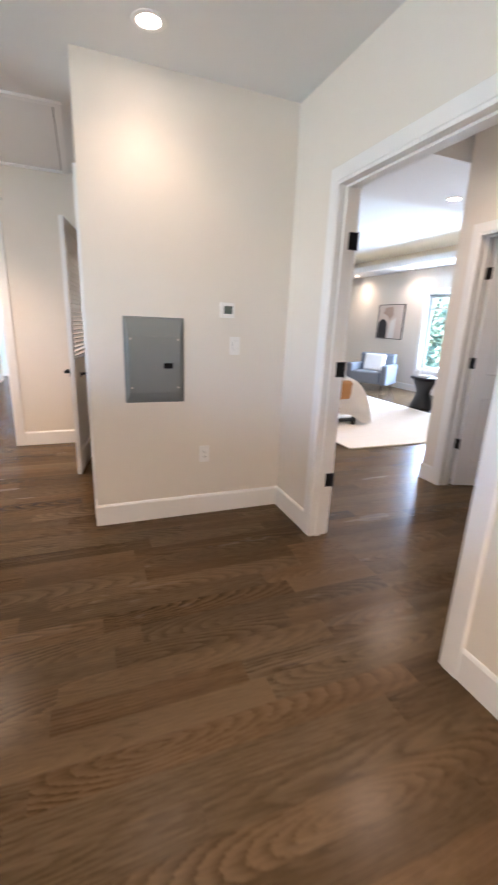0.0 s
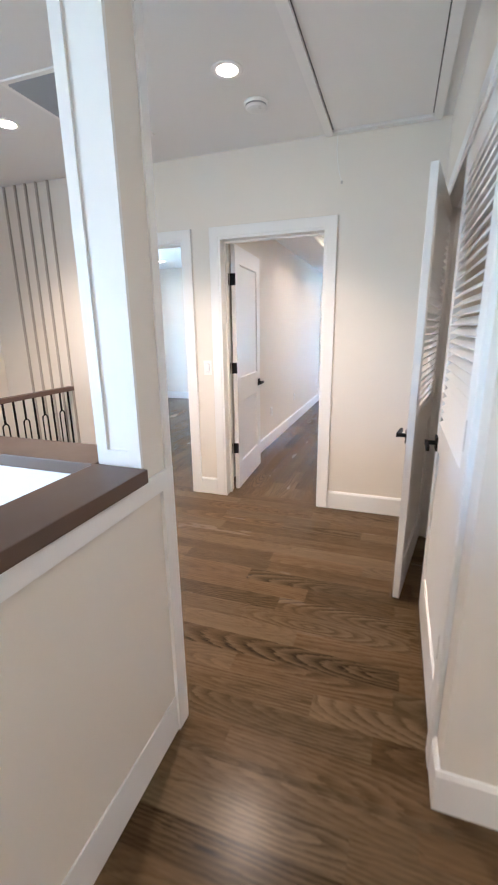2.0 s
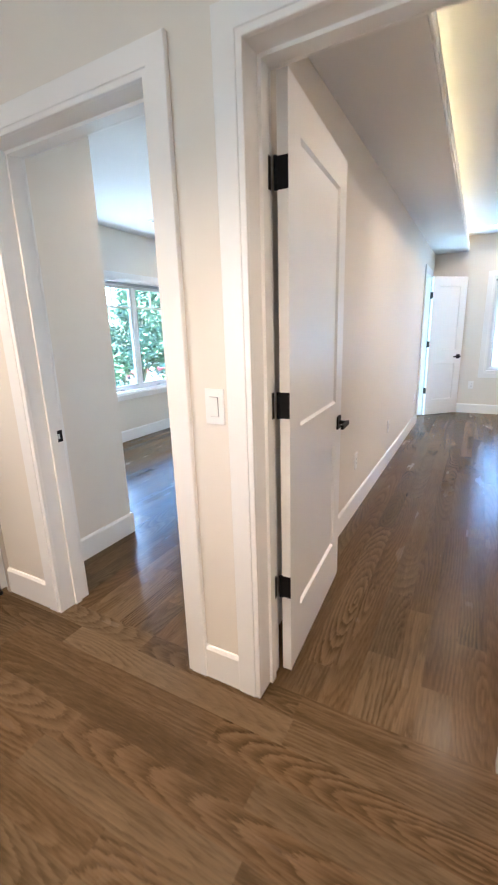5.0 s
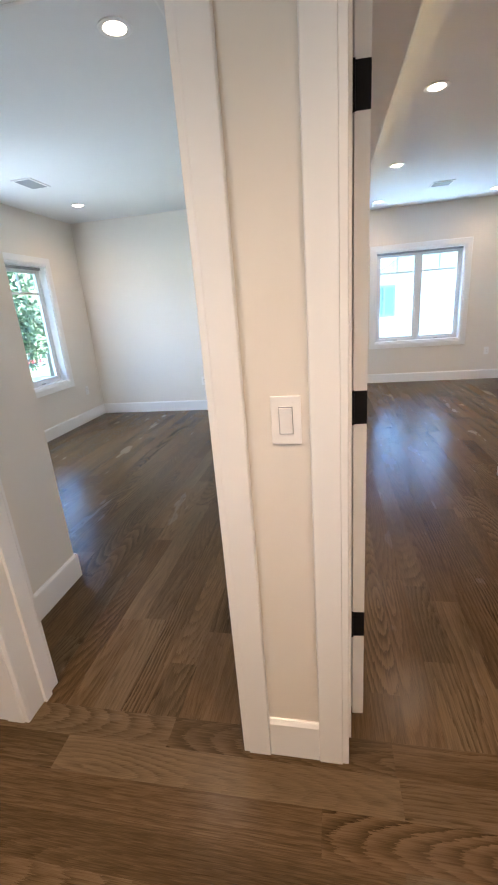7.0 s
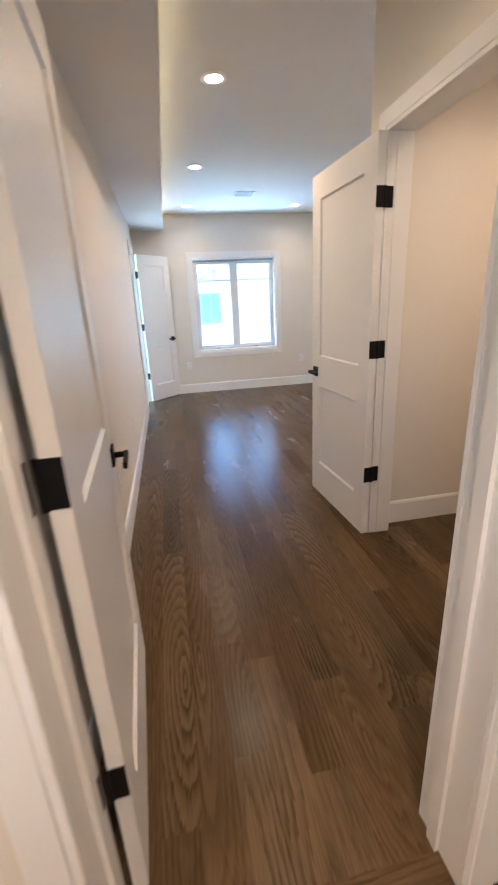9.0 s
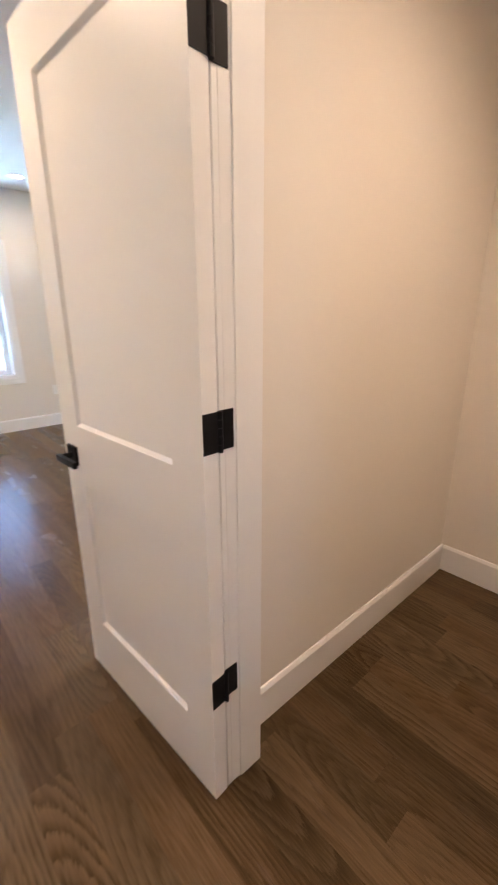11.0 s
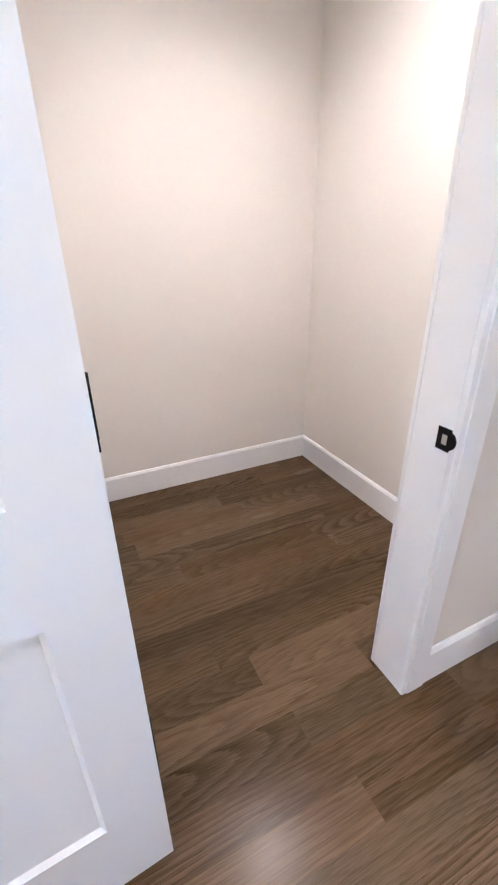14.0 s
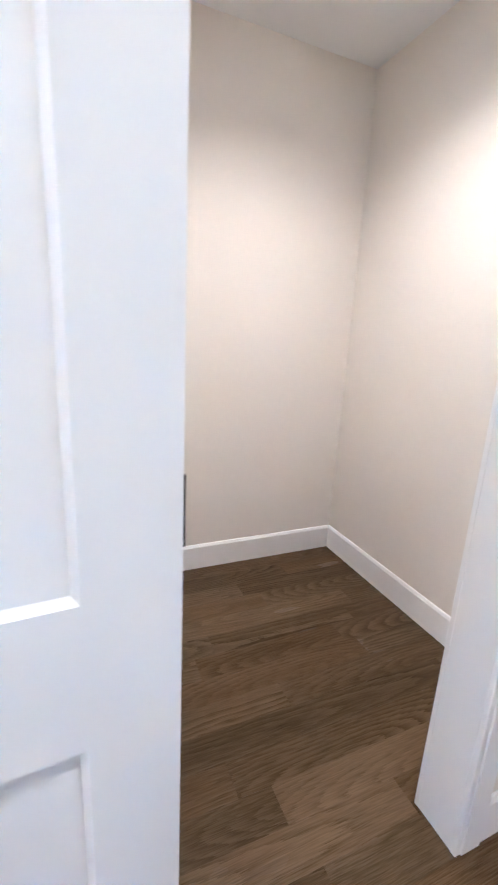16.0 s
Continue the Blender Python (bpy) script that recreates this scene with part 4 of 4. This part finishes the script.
grille("supply_vent", -0.30, -0.05, 7.07, 7.31, 2.60, "small white supply air vent in the bedroom ceiling", 7, 0.022, tilt=-15)
grille("supply_vent", -4.30, -4.10, 4.95, 5.25, 2.585, "small white supply air vent in the corner bedroom ceiling", 7, 0.022, along="y", tilt=-15)

# ---- furnished bedroom ----
rug = rounded(boxes((2.73, 5.3, 1.11, 4.6, 0.002, 0.018)), 0.006)
tagged(part("rug", rug, CREAM), "large cream wool rug on the oak floor", "rug")

bench = thing("bench", pose(3.05, 2.35, 0.018), "caramel leather bench with a cream fleece throw", "bench")
bm = boxes((-0.55, 0.34, -0.26, 0.26, 0.17, 0.62))
part("seat", rounded(bm, 0.09, 4), CARAMEL, bench, smooth=True)
for x in (-0.5, 0.42):
    for y in (-0.22, 0.22):
        part("leg", boxes((x - 0.02, x + 0.02, y - 0.02, y + 0.02, 0, 0.21)), BLACKWOOD, bench)
part("base_bar", boxes((-0.5, 0.45, -0.235, -0.205, 0.05, 0.09)), BLACKWOOD, bench)
bm = bmesh.new()
n = 18
grid = []
for i in range(n + 1):
    row = []
    for j in range(n + 1):
        u, v = i / n, j / n
        x = 0.02 + 0.60 * u
        zz = 0.03 + 0.64 * math.sqrt(max(0.0, 1 - (max(0.0, u - 0.15) / 0.85) ** 2)) + 0.012 * math.sin(9 * u + 7 * v)
        row.append(bm.verts.new((x, -0.285 + 0.56 * v, max(0.03, zz - 0.52 * (abs(v - 0.5) * 2) ** 6))))
    grid.append(row)
for i in range(n):
    for j in range(n):
        bm.faces.new((grid[i][j], grid[i + 1][j], grid[i + 1][j + 1], grid[i][j + 1]))
bmesh.ops.solidify(bm, geom=bm.faces[:], thickness=0.03)
tagged(part("throw", bm, CREAM, None, smooth=True, at=pose(3.17, 2.35, 0.018)), "cream fleece throw draped over the bench", "throw")

ch = thing("armchair", pose(6.10, 5.25, 0, 0, 0, -58), "grey upholstered armchair with low rounded arms", "armchair")
for nm, dims, r in (("seat", (-0.33, 0.33, -0.40, 0.28, 0.16, 0.42), 0.06), ("backrest", (-0.40, 0.40, 0.24, 0.42, 0.16, 0.80), 0.07), ("arm", (-0.47, -0.33, -0.38, 0.36, 0.14, 0.58), 0.06), ("arm", (0.33, 0.47, -0.38, 0.36, 0.14, 0.58), 0.06)):
    part(nm, rounded(boxes(dims), r, 4), GREYCLOTH, ch, smooth=True)
for x in (-0.36, 0.36):
    for y in (-0.32, 0.34):
        part("leg", cyl(bmesh.new(), (x, y, 0), (x, y, 0.17), 0.014, 0.022, 12), BLACKWOOD, ch)
bm = rounded(boxes((-0.23, 0.23, -0.06, 0.06, -0.19, 0.19)), 0.055, 4)
tagged(part("cushion", bm, WHITECLOTH, None, smooth=True, at=Matrix.Translation((6.19, 5.31, 0.60)) @ pose(0, 0, 0, -14, 0, -58)), "white linen cushion leaning in the armchair", "cushion")

st = thing("side_table", pose(5.55, 3.05, 0.018), "black round side table with a waisted base", "side table")
part("base", lathe([(0.20, 0.0), (0.20, 0.02), (0.12, 0.22), (0.12, 0.30), (0.20, 0.50)]), BLACKWOOD, st, smooth=True)
part("tabletop", lathe([(0.235, 0.50), (0.24, 0.505), (0.24, 0.53), (0.235, 0.535)]), BLACKWOOD, st)
tagged(part("book", boxes((-0.12, 0.12, -0.085, 0.085, 0, 0.03), r=0.003), BOOKPAPER, None, at=pose(5.55, 3.05, 0.553, 0, 0, 25)), "pale book lying on the side table", "book")
tagged(part("vase", lathe([(0.03, 0), (0.06, 0.03), (0.055, 0.09), (0.025, 0.12), (0.03, 0.13)]), PLASTIC, None, at=pose(5.45, 3.15, 0.553)), "small white ceramic vase on the side table", "vase")

pic = thing("framed_picture", pose(CX, 5.83, 1.51, 0, 0, -90), "abstract print in a thin black frame", "picture")
part("frame", boxes((-0.46, -0.445, -0.03, 0, -0.40, 0.40), (0.445, 0.46, -0.03, 0, -0.40, 0.40), (-0.445, 0.445, -0.03, 0, -0.40, -0.385), (-0.445, 0.445, -0.03, 0, 0.385, 0.40)), BLACKWOOD, pic)
part("canvas", boxes((-0.445, 0.445, -0.018, -0.001, -0.385, 0.385)), CANVAS, pic)


def painted(name, outline, y, mat):
    """A flat shape on the print: an outline in (x, z), 1 mm thick."""
    b = bmesh.new()
    lo = [b.verts.new((x, y, z)) for x, z in outline]
    hi = [b.verts.new((x, y - 0.001, z)) for x, z in outline]
    b.faces.new(lo), b.faces.new(hi[::-1])
    for i in range(len(lo)):
        b.faces.new((lo[i], lo[(i + 1) % len(lo)], hi[(i + 1) % len(lo)], hi[i]))
    part(name, b, mat, pic)


def arch(x0, x1, z0, z1):
    c, r = (x0 + x1) / 2, (x1 - x0) / 2
    return [(x0, z0), (x1, z0)] + [(c + r * math.cos(math.pi * k / 12), z1 - r + r * math.sin(math.pi * k / 12)) for k in range(13)]


painted("dark_shape", arch(-0.43, -0.10, -0.38, 0.06), -0.0192, INK)
painted("brown_shape", [(-0.28, 0.20), (-0.20, 0.33), (0.06, 0.34), (0.10, 0.16), (-0.02, 0.04), (-0.10, 0.13)], -0.0192, BROWNINK)
painted("pale_shape", [(-0.06, -0.38), (0.16, -0.38), (0.20, 0.10), (0.02, 0.02)], -0.0192, WHITECLOTH)

# ---- outdoors ----
structure("ground", boxes((-400, 400, -400, 400, -3.6, -3.5)), LAWN, "lawn and open ground round the house", "ground")
structure("street", boxes((-46, -36, -200, 200, -3.499, -3.47)), ASPHALT, "asphalt street beyond the front lawn", "road")


def clapboards(bm, x0, x1, z0, top, y, step=0.17):
    """Lapped boards on a wall facing -y; top(x) gives the gable line as boards shorten."""
    z = z0
    while True:
        a, b = top(z, x0, x1)
        if b - a < 0.3:
            break
        v = [bm.verts.new(c) for c in ((a, y - 0.018, z), (b, y - 0.018, z), (b, y, z + step), (a, y, z + step), (a, y + 0.05, z), (b, y + 0.05, z))]
        bm.faces.new((v[0], v[1], v[2], v[3]))
        bm.faces.new((v[4], v[5], v[1], v[0]))
        z += step


nh = thing("neighbour_house", pose(0, 0, 0), "white clapboard house with grey gable roof next door", "house")
HX0, HX1, HY, EAVE, PEAK = -2.2, 4.6, 14.0, 0.95, 2.55


def gable(z, a, b):
    if z < EAVE:
        return a, b
    k = (z - EAVE) / (PEAK - EAVE)
    mid = (a + b) / 2
    return a + (mid - a) * k, b - (b - mid) * k


bm = bmesh.new()
clapboards(bm, HX0, HX1, -3.5, gable, HY)
part("siding", bm, SIDING, nh)
bm = bmesh.new()
ga = [[bm.verts.new((x, y, z)) for x, z in ((HX0, EAVE), (HX1, EAVE), ((HX0 + HX1) / 2, PEAK + 0.24))] for y in (HY + 0.02, HY + 0.06)]
bm.faces.new(ga[0]), bm.faces.new(ga[1][::-1])
for i in range(3):
    bm.faces.new((ga[0][i], ga[0][(i + 1) % 3], ga[1][(i + 1) % 3], ga[1][i]))
part("gable_wall", bm, SIDING, nh)
part("wall", boxes((HX0, HX1, HY + 0.06, HY + 8, -3.5, EAVE)), SIDING, nh)
bm = bmesh.new()
mid = (HX0 + HX1) / 2
for s, xe in ((-1, HX0 - 0.5), (1, HX1 + 0.5)):
    ze = EAVE - 0.5 * (PEAK - EAVE) / (mid - HX0)
    vs = [(xe, HY - 0.55, ze + 0.2), (mid, HY - 0.55, PEAK + 0.25), (mid, HY + 8.4, PEAK + 0.25), (xe, HY + 8.4, ze + 0.2)]
    lo = [bm.verts.new(v) for v in vs]
    hi = [bm.verts.new((v[0], v[1], v[2] + 0.12)) for v in vs]
    bm.faces.new(lo), bm.faces.new(hi)
    for i in range(4):
        bm.faces.new((lo[i], lo[(i + 1) % 4], hi[(i + 1) % 4], hi[i]))
    fb = bmesh.new()
    ends = [[fb.verts.new((x, HY - 0.58 + d, z + dz)) for d, dz in ((0, -0.06), (0.029, -0.06), (0.029, 0.13), (0, 0.13))] for x, z in ((xe, ze + 0.2), (mid, PEAK + 0.25))]
    for i in range(4):
        fb.faces.new((ends[0][i], ends[0][(i + 1) % 4], ends[1][(i + 1) % 4], ends[1][i]))
    fb.faces.new(ends[0][::-1]), fb.faces.new(ends[1])
    part("bargeboard", fb, SIDING, nh)
    so = bmesh.new()
    under = [so.verts.new((v[0], v[1], v[2] - 0.012)) for v in vs] + [so.verts.new((v[0], v[1], v[2] - 0.004)) for v in vs]
    for f in ((3, 2, 1, 0), (4, 5, 6, 7), (0, 1, 5, 4), (1, 2, 6, 5), (2, 3, 7, 6), (3, 0, 4, 7)):
        so.faces.new([under[i] for i in f])
    part("soffit", so, SIDING, nh)
part("roof", bm, ROOFING, nh)
wd = part("window", boxes((-0.27, 0.32, HY - 0.05, HY + 0.02, 0.82, 0.88), (-0.27, 0.32, HY - 0.05, HY + 0.02, 1.60, 1.66), (-0.27, -0.21, HY - 0.05, HY + 0.02, 0.88, 1.60), (0.26, 0.32, HY - 0.05, HY + 0.02, 0.88, 1.60), (0.0, 0.05, HY - 0.05, HY + 0.02, 0.88, 1.60)), GREYHOUSE, nh)
GLAZE = material("dark_glazing", (0.025, 0.075, 0.11), 0.08, vary=0.1, vary_scale=3)
# The bright reflection in these panes is painted as a pale cyan.
part("pane", boxes((-0.21, 0.0, HY - 0.025, HY - 0.02, 0.88, 1.60), (0.05, 0.26, HY - 0.025, HY - 0.02, 0.88, 1.60)), material("pane_sky_reflection", (0.20, 0.34, 0.38), 0.15, vary=0.08, vary_scale=6), wd)

gh = thing("street_house", pose(-56, 58, -3.5, 0, 0, 0), "grey house with gable roof across the street", "house")
part("wall", boxes((-4, 4, -5, 5, 0, 4.2)), GREYHOUSE, gh)
bm = bmesh.new()
vs = [(-4.5, -5.5, 4.1), (4.5, -5.5, 4.1), (4.5, 5.5, 4.1), (-4.5, 5.5, 4.1), (0, -5.5, 6.6), (0, 5.5, 6.6)]
v = [bm.verts.new(p) for p in vs]
for fc in ((0, 1, 4), (2, 3, 5), (1, 2, 5, 4), (3, 0, 4, 5), (3, 2, 1, 0)):
    bm.faces.new([v[i] for i in fc])
part("roof", bm, ROOFING, gh)
for y in (-2.8, 0.2, 3.0):
    wi = part("window", boxes((4.0, 4.06, y - 0.55, y + 0.55, 1.3, 2.9)), SIDING, gh)
    part("pane", boxes((4.06, 4.07, y - 0.47, y + 0.47, 1.38, 2.82)), GLAZE, wi)
pf = thing("porch_fence", pose(-49.0, 57, -3.5), "white balustrade along the porch opposite", "fence")
part("rail", boxes((-0.04, 0.04, -5, 5, 0.95, 1.03), (-0.04, 0.04, -5, 5, 0.15, 0.22)), SIDING, pf)
for i in range(41):
    part("post", boxes((-0.035, 0.035, -5 + i * 0.25 - 0.04, -5 + i * 0.25 + 0.04, 0, 0.95)), SIDING, pf)


def parked_car(m):
    ob = thing("parked_car", m, "red car parked on the street", "car")
    bm = boxes((-0.85, 0.85, -2.1, 2.1, 0.28, 0.82))
    part("body", rounded(bm, 0.12, 3), REDPAINT, ob, smooth=True)
    bm = boxes((-0.70, 0.70, -1.2, 1.1, 0.80, 1.38))
    for v in bm.verts:
        if v.co.z > 1:
            v.co.y *= 0.72
            v.co.x *= 0.86
    part("cabin", rounded(bm, 0.06, 2), GLAZE, ob, smooth=True)
    part("roof", rounded(boxes((-0.58, 0.58, -0.82, 0.76, 1.375, 1.42)), 0.02), REDPAINT, ob)
    for x in (-0.80, 0.80):
        for y in (-1.3, 1.3):
            wh = part("wheel", cyl(bmesh.new(), (x - 0.1, y, 0.31), (x + 0.1, y, 0.31), 0.31, n=24), RUBBER, ob)
            part("rim", cyl(bmesh.new(), (x - 0.104, y, 0.31), (x + 0.104, y, 0.31), 0.19, n=20), STEEL, wh)


parked_car(pose(-38.2, 39.5, -3.47, 0, 0, 3))
parked_car(pose(-38.0, 46.6, -3.47, 0, 0, -2))
pole = thing("utility_pole", pose(-26.0, 24.4, -3.5), "tall wooden utility pole by the street", "utility pole")
part("shaft", cyl(bmesh.new(), (0, 0, 0), (0, 0, 9.5), 0.15, 0.11, 14), BARK, pole)
part("crossarm", boxes((-0.05, 0.05, -1.1, 1.1, 8.3, 8.42)), BARK, pole)
leaf_rng = random.Random(7)


def tree(x, y, h, r, n):
    ob = thing("tree", pose(x, y, -3.5), "broad leafy green tree outside", "tree", "trees")
    bm = bmesh.new()
    cyl(bm, (0, 0, 0), (0.1, 0.05, h * 0.5), 0.22, 0.14, 12)
    limbs = []
    for i in range(9):
        a = i * 2.4
        p = Vector((0.05, 0.03, h * (0.28 + 0.03 * i)))
        q = Vector((math.cos(a) * r * leaf_rng.uniform(0.5, 0.85), math.sin(a) * r * leaf_rng.uniform(0.5, 0.85), h * leaf_rng.uniform(0.45, 0.95)))
        cyl(bm, p, q, 0.08, 0.02, 7)
        limbs.append((p, q))
    part("trunk", bm, BARK, ob)
    centres = []
    for p, q in limbs:
        for _ in range(7):
            c = p.lerp(q, leaf_rng.uniform(0.45, 1.1)) + Vector([leaf_rng.gauss(0, 0.45) for _ in range(3)])
            centres.append((c, leaf_rng.uniform(0.45, 0.95)))
    verts, faces = [], []
    for _ in range(n):
        c, cr_ = leaf_rng.choice(centres)
        d = Vector([leaf_rng.gauss(0, 1) for _ in range(3)])
        pos = c + d.normalized() * cr_ * leaf_rng.uniform(0.5, 1.0)
        u = Vector([leaf_rng.gauss(0, 1) for _ in range(3)]).normalized()
        w_ = u.orthogonal().normalized()
        s = leaf_rng.uniform(0.07, 0.15)
        k = len(verts)
        verts += [pos - u * s, pos + w_ * s * 0.45, pos + u * s, pos - w_ * s * 0.45]
        faces.append((k, k + 1, k + 2, k + 3))
    me = bpy.data.meshes.new("crown")
    me.from_pydata([tuple(v) for v in verts], [], faces)
    me.materials.append(LEAF)
    co = new("crown", me)
    co.parent = ob
    co["kind"] = "stuff"


for x, y, h, r, n in ((-14.5, 15.4, 8.6, 2.8, 14000), (-17.0, 22.5, 9.5, 3.2, 14000), (-24.0, 36.0, 10.5, 3.6, 6000), (-33.0, 33.0, 11.0, 3.8, 6000), (-34.0, 52.0, 11.5, 4.0, 6000),
                      (-62, 44, 14, 5.0, 6000), (-66, 56, 15, 5.5, 6000), (-64, 70, 14, 5.0, 6000), (-60, 84, 14, 5.0, 6000), (-72, 62, 17, 6.0, 6000), (-5.6, 19.5, 9.0, 2.8, 5000), (12.5, 10.6, 8.0, 2.6, 6000), (16.5, 14.2, 9.5, 3.2, 6000)):
    tree(x, y, h, r, n)


# ---- floor boards ----
board_rng = random.Random(11)
PW, PT, GAP = 0.1105, 0.012, 0.0001


def board_mesh(length, width):
    e = 0.0003
    hx, hy = length / 2 - GAP / 2, width / 2 - GAP / 2
    me = bpy.data.meshes.new("plank")
    v = []
    for z, k in ((-PT, 0), (-e, 0), (0, e)):
        v += [(-hx + k, -hy + k, z), (hx - k, -hy + k, z), (hx - k, hy - k, z), (-hx + k, hy - k, z)]
    f = [(8, 9, 10, 11)]
    for b in (0, 4):
        f += [(b + i, b + (i + 1) % 4, b + 4 + (i + 1) % 4, b + 4 + i) for i in range(4)]
    me.from_pydata(v, [], f)
    me.materials.append(OAK)
    return me


def lay(floor, x0, x1, y0, y1, axis, origin, ends=None):
    """Boards over a rectangle, running along axis; ends: {row: [joint positions]} fixed by what is seen."""
    a0, a1, b0, b1 = (x0, x1, y0, y1) if axis == "x" else (y0, y1, x0, x1)
    row = math.floor((b0 - origin) / PW)
    while origin + row * PW < b1 - 1e-4:
        lo, hi = max(b0, origin + row * PW), min(b1, origin + (row + 1) * PW)
        if hi - lo > 0.004:
            cuts = [a0]
            fixed = (ends or {}).get(row, [])
            s = a0 + board_rng.uniform(0.15, 1.2)
            while s < a1 - 0.12:
                if not any(abs(s - q) < 0.45 for q in fixed):
                    cuts.append(s)
                s += board_rng.uniform(0.45, 1.55)
            cuts = sorted(set(cuts + [q for q in fixed if a0 < q < a1] + [a1]))
            for p, q in zip(cuts, cuts[1:]):
                c_a, c_b = (p + q) / 2, (lo + hi) / 2
                me = board_mesh(q - p, hi - lo)
                ob = new("plank", me)
                ob.parent = floor
                ob.matrix_basis = pose(c_a, c_b, 0) if axis == "x" else pose(c_b, c_a, 0, 0, 0, 90)
        row += 1


def ob_named(n):
    return bpy.data.objects[n]


TH = HALL_N + 0.07
lay(ob_named("floor_hall"), -3.10, XC + 0.14, -0.07, TH, "x", -0.07 + 0.03)
lay(ob_named("floor_hall"), -0.847, XC + 0.14, -4.6, -0.07, "x", -0.07 + 0.03)
lay(ob_named("floor_bedroom"), BW, 1.348, TH, BN, "y", 0.015, ends={0: [3.228], -2: [3.188]})
lay(ob_named("floor_corner_room"), AW, -1.745, TH, AN, "y", 0.015)
lay(ob_named("floor_furnished_room"), XC + 0.14, CX, CS, CN, "x", -0.07 + 0.03)
